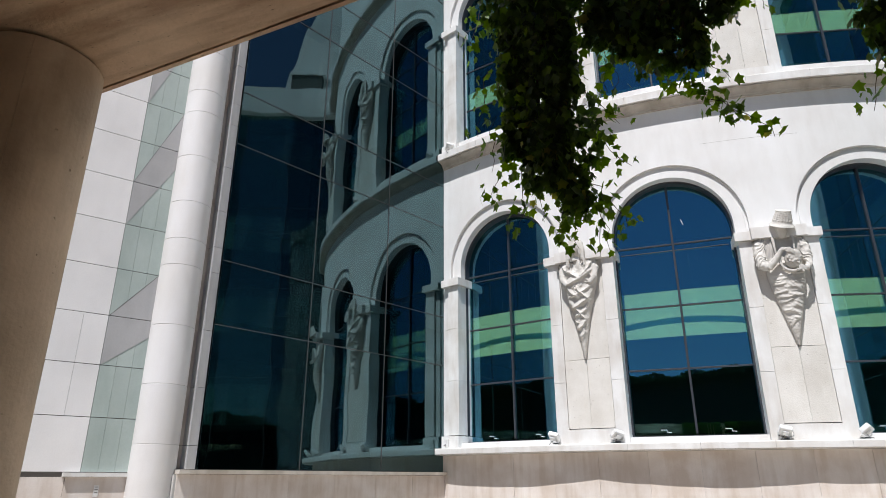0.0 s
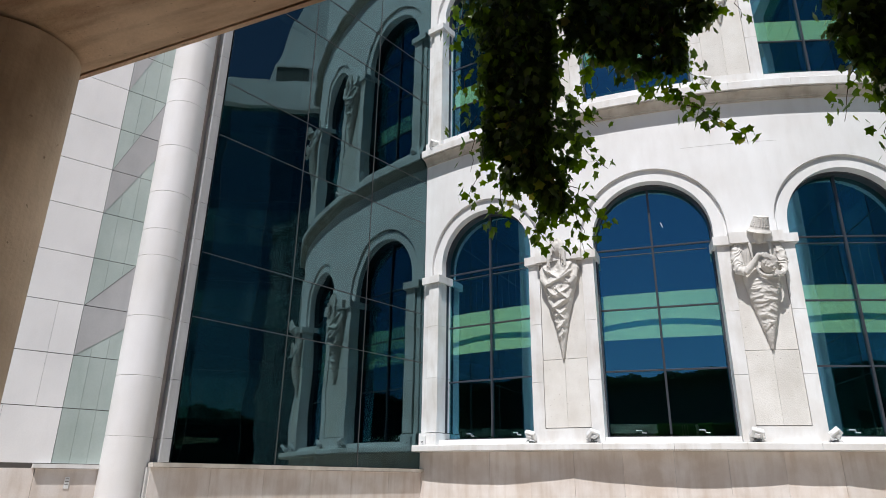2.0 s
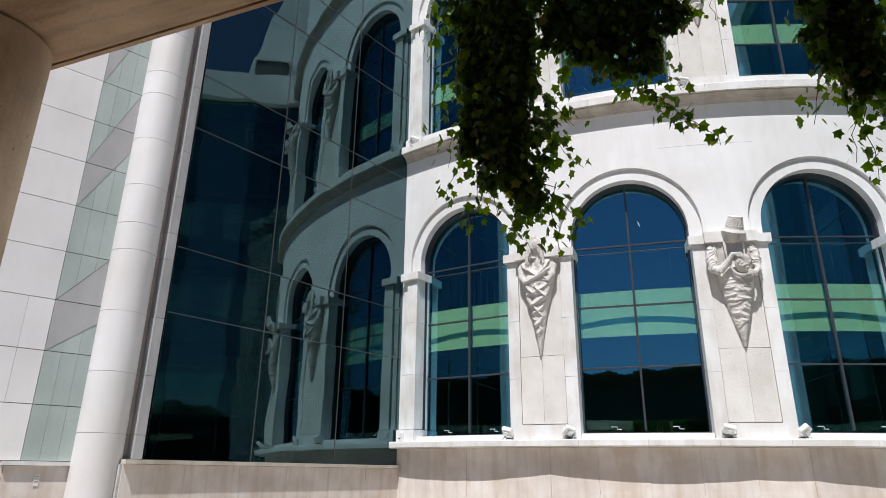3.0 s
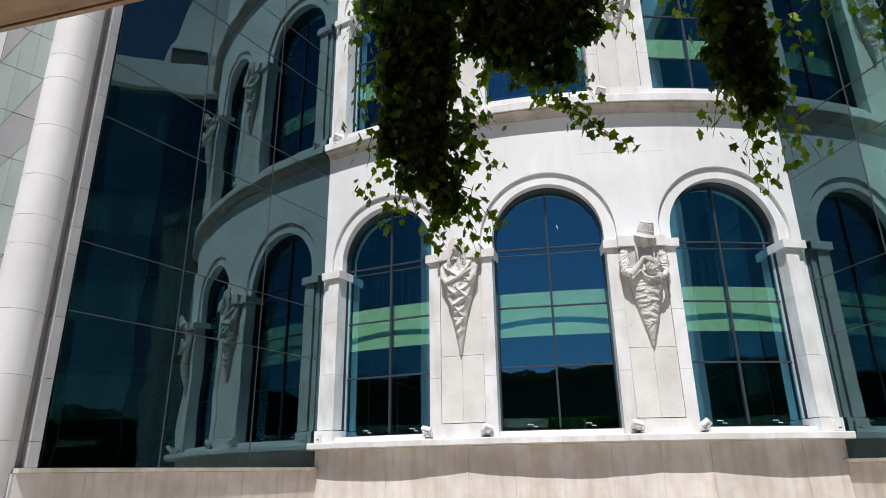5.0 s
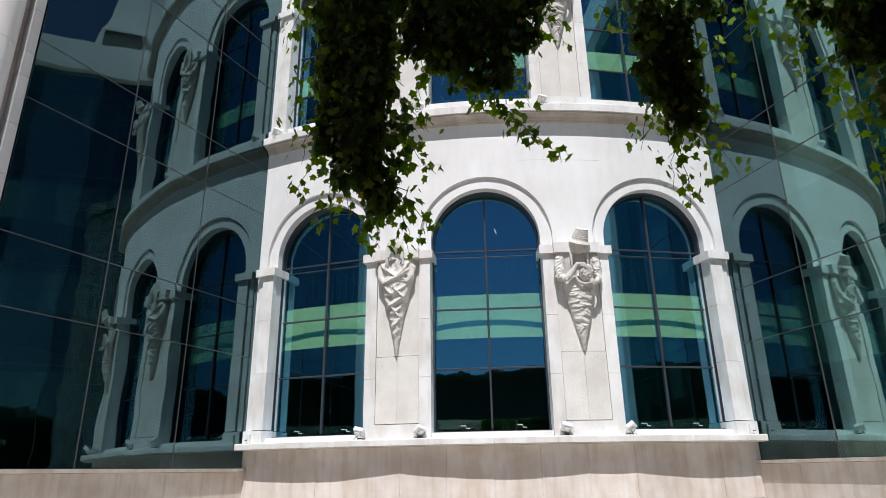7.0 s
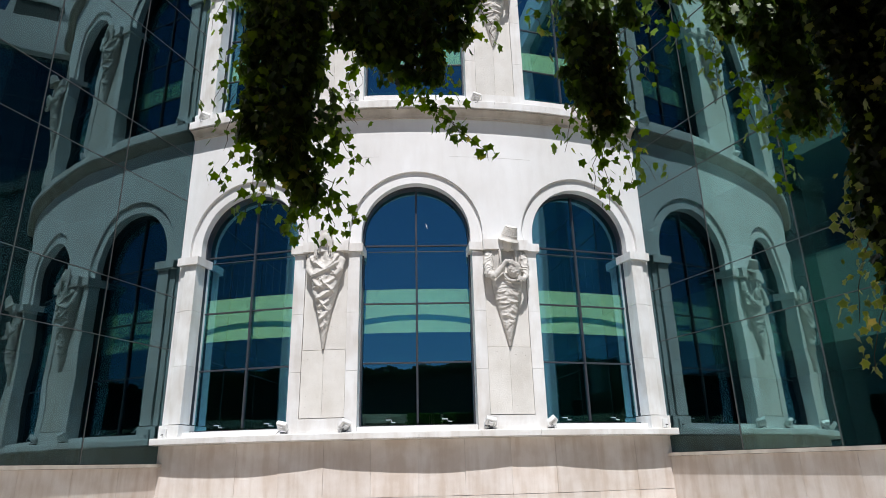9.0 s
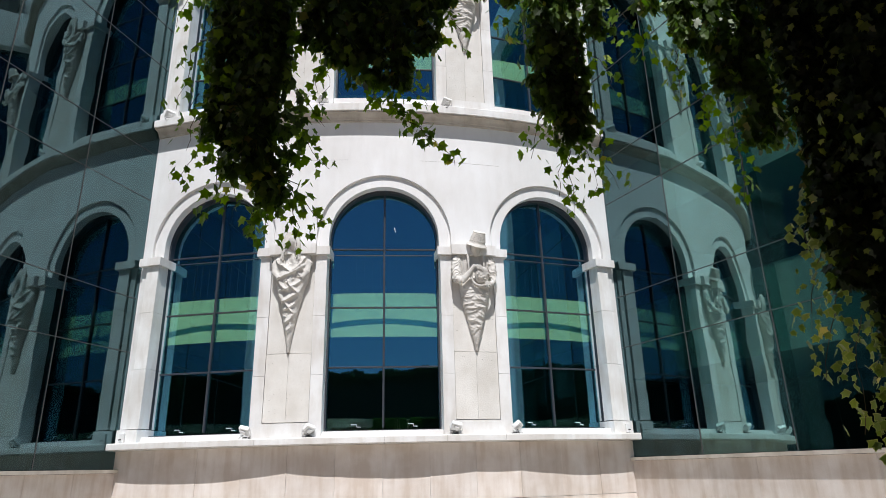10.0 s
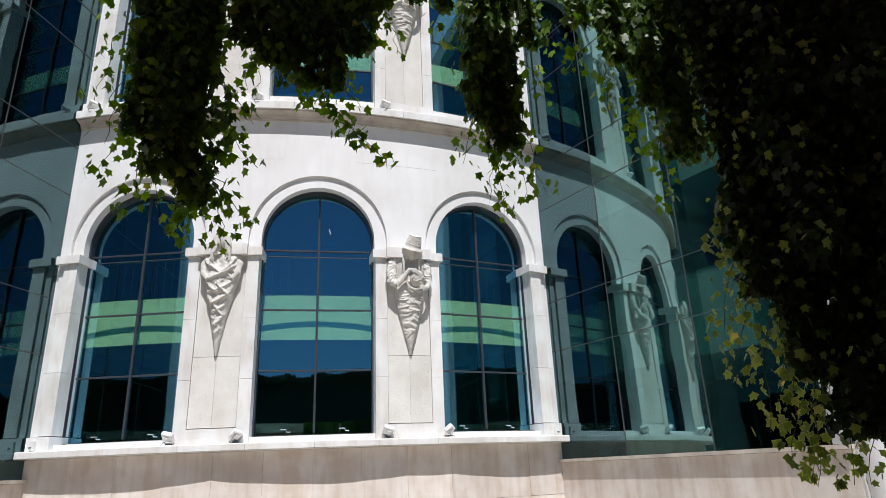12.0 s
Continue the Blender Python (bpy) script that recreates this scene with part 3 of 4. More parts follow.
    tagged(pl, "beige stone plinth with a thin coping under the glass", "plinth", kind="structure")
    bm = bmesh.new(); wing_box(bm, s, -0.02, 6.66, -0.13, 0.3, 0.075, 0.145)
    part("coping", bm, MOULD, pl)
    bm = bmesh.new(); wing_box(bm, s, -0.02, 6.7, -0.040, 0.3, -EYE, 0.068)
    part("plinth_core", bm, FAINT, pl)
    for i in range(6):
        bm = bmesh.new(); wing_box(bm, s, i * 1.11 + 0.002, i * 1.11 + 1.108, -0.05, -0.01, -EYE, 0.07)
        part("slab", bm, PLINTH, pl)
    # stone strips between glass and column; the column's shade is put into their darker colours
    js = [0.15, 0.54, 1.53, 2.56, 3.67, 4.18, 4.93, 5.89, 6.87, 7.37, 8.3, 9.3, 10.3, 11.3, 12.3, 13.3, 14.3, 15.3, 16.2]
    jamb = new("trim_jamb_" + tag)
    tagged(jamb, "narrow stone strips beside the glass wall, shade put into their grey and brown", "jamb", kind="structure")
    for z0, z1 in zip(js, js[1:]):
        for u0, u1, n0 in ((6.31, 6.48, 0.04), (6.485, 6.74, 0.24)):
            bm = bmesh.new(); wing_box(bm, s, u0, u1, n0, 0.5, z0 + 0.004, z1 - 0.004)
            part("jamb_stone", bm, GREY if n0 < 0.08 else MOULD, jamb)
    # round column of stone drums
    col = new("stone_column")
    col.matrix_basis = Matrix.Translation((s * 8.62, 8.77, 0))
    tagged(col, "tall round column of pale stone drums", "column", "columns beside the glass")
    js = [-1.6] + js[1:-1] + [17.4]
    for z0, z1 in zip(js, js[1:]):
        bm = bmesh.new()
        bmesh.ops.create_cone(bm, cap_ends=True, segments=48, radius1=0.372, radius2=0.372, depth=z1 - z0 - 0.006)
        bmesh.ops.bevel(bm, geom=[e for e in bm.edges if abs(e.verts[0].co.z - e.verts[1].co.z) < 1e-5], offset=0.003, segments=1, affect="EDGES")
        drum = part("drum", bm, DRUM, col, smooth=True, m=Matrix.Translation((0, 0, EYE + (z0 + z1) / 2)))
    bm = bmesh.new(); bmesh.ops.create_cone(bm, cap_ends=True, segments=32, radius1=0.36, radius2=0.36, depth=18.9)
    part("core", bm, FAINT, col, smooth=True, m=Matrix.Translation((0, 0, 9.5)))
    if s < 0:
        plate = new("notice_plate")
        tagged(plate, "small white notice plate on the plinth", "sign")
        bm = bmesh.new(); flank_piece(bm, s, [(0.40, -0.27), (0.47, -0.27), (0.47, -0.10), (0.40, -0.10)], -0.040, -0.029)
        board = part("board", bm, LAMPWHITE, plate)
        for k in range(3):
            bm = bmesh.new(); flank_piece(bm, s, [(0.41, -0.13 - k * 0.04), (0.46, -0.13 - k * 0.04), (0.46, -0.12 - k * 0.04), (0.41, -0.12 - k * 0.04)], -0.043, -0.039)
            part("bar", bm, JOINT, board, "dark printed bar")
    # tiled flank wall
    fl = new("wall_flank_" + tag)
    tagged(fl, "wall of white stone tiles with a green slate strip", "wall", kind="structure")
    bm = bmesh.new(); flank_piece(bm, s, [(-0.4, -EYE), (6.8, -EYE), (6.8, 17.4), (-0.4, 17.4)], 0.02, 0.4)
    part("wall_core", bm, JOINT, fl)
    zj = [0.098 + 0.853 * k for k in range(21)]
    for k, (z0, z1) in enumerate(zip(zj, zj[1:])):
        mid = 1.51 if k == 0 else 1.08 if k < 3 else 2.20      # some courses have a cut tile
        for v0, v1 in ((0.705, mid), (mid + 0.004, 2.20), (2.21, 3.70), (3.71, 5.20), (5.21, 6.7)):
            if v1 <= v0:
                continue
            bm = bmesh.new(); flank_piece(bm, s, [(v0, z0 + 0.006), (v1, z0 + 0.006), (v1, z1 - 0.006), (v0, z1 - 0.006)], 0, 0.03)
            part("tile", bm, TILE, fl)
        for v0, v1 in ((-0.36, 0.20), (0.203, 0.448), (0.451, 0.698)):
            bm = bmesh.new(); flank_piece(bm, s, [(v0, z0 + 0.006), (v1, z0 + 0.006), (v1, z1 - 0.006), (v0, z1 - 0.006)], 0.006, 0.03)
            part("green_tile", bm, GREEN, fl, "grey-green slate tile")
        for rh, lh, rl, ll in ((4, 3, 2.65, 2), (8, 6, 6.55, 5), (12, 10, 10.2, 8), (16, 15, 14.6, 14)):
            at = lambda kk: 0.098 + 0.853 * kk
            e = 0.4 / 0.7
            quad = [(-0.3, at(rl + (rl - ll) * e * 0.75)), (0.696, at(ll)), (0.696, at(lh)), (-0.3, at(rh + (rh - lh) * e * 0.75))]
            pc = clip(quad, z0 + 0.006, z1 - 0.006)
            if len(pc) > 2:
                bm = bmesh.new(); flank_piece(bm, s, pc, 0.001, 0.02)
                part("grey_tile", bm, GREY, fl, "grey marble inlay")
    for rh, lh in ((4, 3), (8, 6), (12, 10), (16, 15)):      # open joint along the head of each inlay
        zr, zl = 0.098 + 0.853 * (rh + (rh - lh) * 0.43), 0.098 + 0.853 * lh
        bm = bmesh.new(); flank_piece(bm, s, [(-0.3, zr - 0.012), (0.696, zl - 0.010), (0.696, zl + 0.004), (-0.3, zr + 0.002)], -0.001, 0.02)
        part("inlay_joint", bm, JOINT, fl)
    bm = bmesh.new(); flank_piece(bm, s, [(-0.36, 0.03), (0.95, 0.03), (0.95, 0.092), (-0.36, 0.092)], -0.09, 0.03)
    part("coping", bm, TRIM, fl)
    for v0, v1 in ((-0.36, 0.9), (0.905, 2.2), (2.205, 3.7), (3.705, 5.2), (5.205, 6.7)):
        bm = bmesh.new(); flank_piece(bm, s, [(v0, -EYE), (v1, -EYE), (v1, 0.025), (v0, 0.025)], -0.03 if v0 < 0 else 0.0, 0.03)
        part("slab", bm, PLINTH, fl)
    bm = bmesh.new(); flank_piece(bm, s, [(-0.4, 17.4), (6.8, 17.4), (6.8, 18.4), (-0.4, 18.4)], -0.2, 0.6)
    part("fascia", bm, WHITE, fl)


# ---- carved figures on the piers: each one plain mesh ----
def soft_step(a, b, v):
    v = max(0.0, min(1.0, (v - a) / (b - a)))
    return v * v * (3 - 2 * v)


def crease(phase, lean):
    """A cloth fold: a sharp ridge with a steep and a gentle side."""
    f = phase - math.floor(phase)
    f = f / lean if f < lean else (1 - f) / (1 - lean)
    return f ** 1.5


def fold_relief(x, z, folds):
    """Height of creased cloth at x, z: every fold is a ridge with a gentle upper and a steep lower side."""
    high = np.zeros_like(x)
    rest = np.zeros_like(x)
    for x0, z0, x1, z1, wide, tall in folds:
        dx, dz = x1 - x0, z1 - z0
        ln = math.hypot(dx, dz)
        ex, ez = dx / ln, dz / ln
        nx, nz = (ez, -ex) if ex > 0 else (-ez, ex)      # points down
        along = ((x - x0) * ex + (z - z0) * ez) / ln
        sag = 0.10 * ln * np.sin(np.pi * np.clip(along, 0, 1))
        off = ((x - x0) * nx + (z - z0) * nz - sag) / wide
        cross = np.where(off < 0, np.clip(1 + off, 0, 1) ** 1.4, np.clip(1 - off / 0.30, 0, 1))
        taper = np.clip(np.minimum(along, 1 - along) * 5 + 0.25, 0, 1)
        f = tall * cross * taper
        rest = rest + np.minimum(high, f)
        high = np.maximum(high, f)
    return high + 0.25 * rest


def fine_folds(rnd, count, top, wide):
    """Short sharp creases scattered over the cloth."""
    res = []
    for i in range(count):
        z = rnd.uniform(0.12, top)
        half = wide * min(1.0, z / (top * 0.85))
        x, g, ln = rnd.uniform(-half, half), rnd.uniform(-0.9, 0.9), rnd.uniform(0.08, 0.18)
        res.append((x - ln * math.cos(g) / 2, z - ln * math.sin(g) / 2, x + ln * math.cos(g) / 2, z + ln * math.sin(g) / 2, rnd.uniform(0.025, 0.045), rnd.uniform(0.014, 0.032)))
    return res


def shawl_folds(rnd):
    """A shawl drawn from both elbows to the waist, then wound crosswise down to the point."""
    key = [(-0.40, 1.64, 0.38, 2.00), (-0.33, 1.36, 0.36, 1.66), (-0.22, 1.10, 0.24, 1.36), (-0.38, 2.16, 0.06, 1.74), (0.36, 2.20, 0.00, 1.76),
           (0.41, 1.92, 0.10, 1.18), (-0.42, 1.86, -0.14, 1.10), (-0.02, 1.62, 0.26, 1.22), (-0.26, 1.62, 0.02, 1.34), (0.20, 2.12, 0.34, 1.72),
           (-0.14, 0.92, 0.17, 1.10), (-0.10, 1.16, 0.14, 0.84), (-0.11, 0.62, 0.12, 0.84), (-0.08, 0.44, 0.09, 0.60), (0.05, 0.70, -0.04, 0.36)]
    res = [(*k, rnd.uniform(0.085, 0.13), rnd.uniform(0.07, 0.105)) for k in key]
    for i in range(46):
        z = rnd.uniform(0.15, 2.15)
        half = 0.44 * min(1.0, z / 1.9)
        x = rnd.uniform(-half, half)
        g = rnd.choice((0.55, 0.75, -0.95, 1.1)) + rnd.uniform(-0.25, 0.25)
        ln = rnd.uniform(0.10, 0.24) * (0.5 + 0.3 * z)
        res.append((x - ln * math.cos(g) / 2, z - ln * math.sin(g) / 2, x + ln * math.cos(g) / 2, z + ln * math.sin(g) / 2, rnd.uniform(0.035, 0.07), rnd.uniform(0.02, 0.05)))
    return res + fine_folds(rnd, 70, 2.2, 0.42)


def skirt_folds(rnd):
    """A skirt gathered in short swags below the waist, steeper towards the point."""
    res = []
    for i in range(40):
        z = 1.50 - 1.38 * (i / 39) + rnd.uniform(-0.03, 0.03)
        half = 0.38 * min(1.0, (z + 0.05) / 1.45)
        x = rnd.uniform(-0.85, 0.85) * half
        g = rnd.uniform(-0.45, 0.30) - 0.45 * x / half + (0.5 if z < 0.6 and i % 2 else 0.0)
        ln = rnd.uniform(0.7, 1.35) * half
        res.append((x - ln * math.cos(g) / 2, z - ln * math.sin(g) / 2, x + ln * math.cos(g) / 2, z + ln * math.sin(g) / 2, rnd.uniform(0.055, 0.10), rnd.uniform(0.022, 0.055)))
    res += fine_folds(rnd, 60, 1.5, 0.36)
    for s in (-1, 1):       # jacket fronts
        for k in range(5):
            x = s * (0.24 + 0.055 * k)
            res.append((x, 2.24 - 0.02 * k, x + s * 0.03, 1.66 + 0.05 * k, 0.05, 0.035))
    return res


def figure(hat, seed):
    bm = bmesh.new()
    rnd = random.Random(seed)
    # draped body: height, half width, half depth from the point up to the neck
    if hat:
        prof = [(0.0, 0.025, 0.06), (0.33, 0.10, 0.13), (0.75, 0.21, 0.20), (1.15, 0.32, 0.25), (1.45, 0.37, 0.27), (1.62, 0.37, 0.25), (1.85, 0.40, 0.20), (2.1, 0.43, 0.18), (2.24, 0.38, 0.17), (2.33, 0.22, 0.15), (2.42, 0.12, 0.13), (2.5, 0.10, 0.12)]
    else:
        prof = [(0.0, 0.025, 0.06), (0.25, 0.06, 0.10), (0.5, 0.10, 0.14), (0.95, 0.19, 0.20), (1.4, 0.31, 0.25), (1.74, 0.395, 0.28), (1.95, 0.435, 0.28), (2.1, 0.435, 0.26), (2.22, 0.40, 0.22), (2.32, 0.30, 0.18), (2.42, 0.16, 0.14), (2.5, 0.10, 0.12)]
    seg, steps = 170, 300
    zs = np.linspace(0, 2.5, steps + 1)[:, None]
    gs = np.linspace(0, 2 * np.pi, seg, endpoint=False)[None, :]
    wx, dy = (np.interp(zs, [p[0] for p in prof], [p[k] for p in prof]) for k in (1, 2))
    front = np.clip(-np.sin(gs), 0, 1) ** 0.5
    x, y, z = wx * np.cos(gs), dy * np.sin(gs), zs + 0 * gs
    bend = np.array([[0.05 * noise.noise(Vector((a * 4, seed, b * 3))) for a, b in zip(r, q)] for r, q in zip(x, z)])
    relief = fold_relief(x + bend, z + 0.8 * bend, (skirt_folds if hat else shawl_folds)(rnd))
    relief *= np.minimum(1.0, wx / 0.17) * (1 - np.clip((z - 2.2) / 0.15, 0, 1))
    ease = lambda v: np.clip(v, 0, 1) ** 2 * (3 - 2 * np.clip(v, 0, 1))
    if hat:     # open chest between the lapels
        hollow = (1 - ease((np.abs(x - 0.03) - 0.10) / 0.10)) * ease((z - 1.62) / 0.12) * (1 - ease((z - 2.3) / 0.1))
        relief *= 1 - hollow
    else:       # shadowed fold of the shawl under the chin
        hollow = (1 - ease((np.abs(x + 0.08 + 0.25 * (z - 2.1)) - 0.02) / 0.13)) * ease((z - 1.78) / 0.25)
    yy = y - relief * front + 0.09 * hollow * front
    xx = x * (1 + 0.4 * relief)
    rings = [[bm.verts.new((xx[i, k], yy[i, k], z[i, k])) for k in range(seg)] for i in range(steps + 1)]
    for p, q in zip(rings, rings[1:]):
        for k in range(seg):
            bm.faces.new((p[k], p[(k + 1) % seg], q[(k + 1) % seg], q[k]))
    bm.faces.new(rings[0][::-1]), bm.faces.new(rings[-1])
    # bowed head
    bmesh.ops.create_uvsphere(bm, u_segments=20, v_segments=14, radius=1, matrix=Matrix.LocRotScale((0.03, -0.25 if hat else -0.20, 2.38 if hat else 2.50), Euler((radians(34), 0, 0)), (0.125, 0.16, 0.20)))
    tube(bm, [(0.02, -0.05, 2.28), (0.03, -0.16, 2.42)], [0.13, 0.12], 14)
    if hat:
        lean = Euler((radians(24), radians(10), 0))
        mid = Matrix.Translation((0.05, -0.33, 2.46)) @ lean.to_matrix().to_4x4()
        for z0, r0, z1, r1 in ((-0.03, 0.265, 0.03, 0.205), (0.0, 0.185, 0.30, 0.14), (0.02, 0.20, 0.085, 0.186), (0.275, 0.145, 0.315, 0.157)):
            bmesh.ops.create_cone(bm, cap_ends=True, segments=36, radius1=r0, radius2=r1, depth=z1 - z0, matrix=mid @ Matrix.LocRotScale((0, 0, (z0 + z1) / 2), None, (1, 0.95, 1)))
        for i in range(10):      # plaited crown
            g = radians(185 + 18.5 * i)
            for j in range(5):
                q = 0.183 - 0.010 * j
                bmesh.ops.create_icosphere(bm, subdivisions=1, radius=0.024, matrix=mid @ Matrix.Translation((q * math.cos(g), 0.95 * q * math.sin(g), 0.105 + 0.04 * j)))
        # sleeves, then bare forearms
        tube(bm, [(-0.34, -0.03, 2.24), (-0.43, -0.09, 2.08), (-0.47, -0.19, 1.84), (-0.45, -0.28, 1.62), (-0.34, -0.35, 1.56)], [0.085, 0.115, 0.12, 0.115, 0.09], 22)
        tube(bm, [(-0.36, -0.34, 1.56), (-0.25, -0.38, 1.66), (-0.14, -0.42, 1.80), (-0.06, -0.45, 1.90), (0.05, -0.46, 1.90)], [0.085, 0.072, 0.055, 0.055, 0.035], 16)
        tube(bm, [(0.35, -0.03, 2.24), (0.42, -0.09, 2.08), (0.445, -0.18, 1.86), (0.43, -0.25, 1.68)], [0.08, 0.10, 0.095, 0.085], 22)
        tube(bm, [(0.43, -0.25, 1.70), (0.42, -0.32, 1.58), (0.35, -0.40, 1.50), (0.24, -0.43, 1.50)], [0.07, 0.066, 0.066, 0.035], 16)
        for i in range(4):      # fingers
            tube(bm, [(0.00, -0.47, 1.93 - 0.024 * i), (0.08, -0.51, 1.92 - 0.028 * i), (0.14, -0.50, 1.87 - 0.03 * i)], [0.018, 0.017, 0.012], 6)
            tube(bm, [(0.32, -0.45, 1.53 - 0.026 * i), (0.24, -0.50, 1.54 - 0.026 * i), (0.18, -0.49, 1.52 - 0.024 * i)], [0.018, 0.017, 0.012], 6)
        bmesh.ops.create_uvsphere(bm, u_segments=24, v_segments=18, radius=1, matrix=Matrix.LocRotScale((0.13, -0.38, 1.71), Euler((radians(20), radians(22), 0)), (0.165, 0.10, 0.20)))
        for i in range(24):     # rough lumps over the disc
            g, q = i * 2.4, 0.17 * math.sqrt(i / 24)
            bmesh.ops.create_icosphere(bm, subdivisions=1, radius=0.024 + 0.014 * math.sin(i * 3.7), matrix=Matrix.Translation((0.13 + q * math.cos(g) * 0.8, -0.475 + 0.9 * q * q, 1.71 + q * math.sin(g))))
        for i in range(12):     # beaded fringe under the disc
            g = radians(160 + 12 * i)
            bmesh.ops.create_icosphere(bm, subdivisions=1, radius=0.038, matrix=Matrix.Translation((0.10 + 0.225 * math.cos(g), -0.37, 1.68 + 0.225 * math.sin(g))))
        for x in (-0.17, 0.22):  # turned-back lapels
            tube(bm, [(x * 0.6, -0.15, 2.40), (x, -0.24, 2.18), (x * 0.95, -0.27, 1.86)], [0.025, 0.035, 0.018], 10)
    else:
        for i in range(34):    # long hair falling round the head
            g = math.pi * (0.03 + 0.94 * i / 33)
            c = math.cos(g)
            if abs(c) < 0.42 and i % 4:
                continue
            x, y = 0.175 * c, -0.25 - 0.05 * math.sin(g) + 0.02 * math.sin(i * 1.7)
            fall = 2.44 - 0.46 * abs(c) ** 1.5 + 0.06 * math.sin(i * 2.9)
            tube(bm, [(x * 0.45, y + 0.03, 2.72 + 0.015 * math.sin(i * 2.0)), (x * 0.95, y, 2.64 - 0.03 * abs(c)), (x * 1.15 + 0.012 * math.sin(i * 3.1), y - 0.03, 2.52 - 0.08 * abs(c)), (x * 1.2 + 0.03 * math.sin(i * 2.3), y - 0.03, fall)], [0.034, 0.03, 0.024, 0.012], 7)
        for sgn in (-1, 1):     # arms folded under the shawl
            tube(bm, [(sgn * 0.33, -0.04, 2.22), (sgn * 0.39, -0.08, 2.02), (sgn * 0.375, -0.16, 1.80), (sgn * 0.26, -0.23, 1.64)], [0.085, 0.09, 0.08, 0.05], 20)
    # fuse into one carved block
    rough = new("statue", mesh_of("statue", bm, None))
    rm = rough.modifiers.new("fuse", "REMESH"); rm.mode, rm.voxel_size = "VOXEL", 0.0115
    me = bpy.data.meshes.new_from_object(rough.evaluated_get(bpy.context.evaluated_depsgraph_get()))
    bpy.data.objects.remove(rough)
    bm = bmesh.new(); bm.from_mesh(me); bpy.data.meshes.remove(me)
    bmesh.ops.smooth_vert(bm, verts=bm.verts, factor=0.3, use_axis_x=True, use_axis_y=True, use_axis_z=True)
    for v in bm.verts:      # chisel marks, creased sleeves and wear
        c = v.co
        arm = soft_step(0.30, 0.38, abs(c.x)) * soft_step(1.5, 1.65, c.z) if hat else 0.0
        n = noise.noise_vector(c * 8 + Vector((seed, 0, 0))) * 0.007 + noise.noise_vector(c * 22) * 0.005
        v.co = c + n + v.normal * arm * (0.030 * crease((c.z + 0.9 * abs(c.x)) / 0.13 + 2.2 * noise.noise(c * 5), 0.35) - 0.012)
    bm.normal_update()
    out = mesh_of("statue", bm, FIGURE, True)
    return out


FIGS = {-1: figure(False, 2), 1: figure(True, 5)}
TEXT = {-1: "weathered limestone figure in a shawl tapering to a point", 1: "weathered limestone figure in a brimmed hat holding a disc"}
for st in STOREYS:
    for s in (-1, 1):
        ob = new("statue", FIGS[s])
        ob.matrix_basis = bay(R + 0.10, s * 7.4, st["imp"] - 2.24) @ Matrix.Diagonal((0.97, 0.76 if s < 0 else 0.66, 1, 1))
        tagged(ob, TEXT[s], "statue", "figures on the piers")


# ---- floodlights ----
def floodlight():
    root = new("floodlight")
    tagged(root, "small white floodlight on a bracket with a loose cable", "floodlight", "floodlights on the ledges")
    tilt = Matrix.Translation((0, -0.02, 0.155)) @ Euler((radians(-38), radians(14), radians(20))).to_matrix().to_4x4()
    bm = bmesh.new(); box(bm, -0.11, 0.11, -0.10, 0.10, -0.05, 0.05, 0.012); bm.transform(tilt)
    housing = part("housing", bm, LAMPWHITE, root)
    bm = bmesh.new(); box(bm, -0.09, 0.09, -0.08, 0.08, 0.048, 0.056, 0.003); bm.transform(tilt)
    part("lens", bm, LAMPGLASS, housing, "grey glass lens")
    bm = bmesh.new(); box(bm, -0.05, 0.05, -0.05, 0.05, -0.085, -0.048, 0.01); bm.transform(tilt)
    part("gear_box", bm, LAMPWHITE, housing)
    bm = bmesh.new()
    tube(bm, [(-0.13, -0.02, 0.15), (-0.135, 0, 0.06), (-0.06, 0.02, 0.02), (0.06, 0.02, 0.02), (0.135, 0, 0.06), (0.13, -0.02, 0.15)], 0.012, 6)
    part("bracket", bm, LAMPWHITE, root)
    bm = bmesh.new(); box(bm, -0.05, 0.05, -0.03, 0.07, 0.0, 0.025, 0.005)
    part("foot", bm, STEEL, root)
    bm = bmesh.new(); tube(bm, [(0.03, 0.04, 0.10), (-0.04, -0.06, 0.05), (-0.08, -0.115, -0.02), (-0.04, -0.122, -0.08), (0.03, -0.122, -0.05), (0.05, -0.09, 0.012), (0.04, 0.05, 0.012)], 0.006, 5)
    part("cable", bm, CABLE, root)
    return root


lamp = floodlight()
spots = [(-10.2, 0.70, -24), (-5.5, 0.70, 28), (5.5, 0.70, -18), (10.3, 0.70, 32), (-19.9, 8.61, 24), (-5.5, 8.61, 10), (5.5, 8.61, -14), (19.9, 8.61, 20)]
for i, (a, h, turn) in enumerate(spots):
    m = bay(R + 0.17, a, h - 0.003) @ Matrix.Rotation(radians(turn), 4, "Z")
    if i:
        copy_thing(lamp, m)
    else:
        lamp.matrix_basis = m
for a in (-20.4, 20.4):    # small outlet boxes at the ends of the ledge
    ob = new("outlet_box")
    ob.matrix_basis = bay(R + 0.17, a, 0.69)
    tagged(ob, "small pale outlet box on the ledge", "outlet box", "outlet boxes")
    bm = bmesh.new(); box(bm, -0.06, 0.06, -0.03, 0.03, 0.0, 0.2, 0.006)
    part("cover", bm, LAMPWHITE, ob)
    bm = bmesh.new(); tube(bm, [(0, -0.03, 0.07), (0, -0.09, 0.06)], 0.014, 6)
    part("nozzle", bm, STEEL, ob)

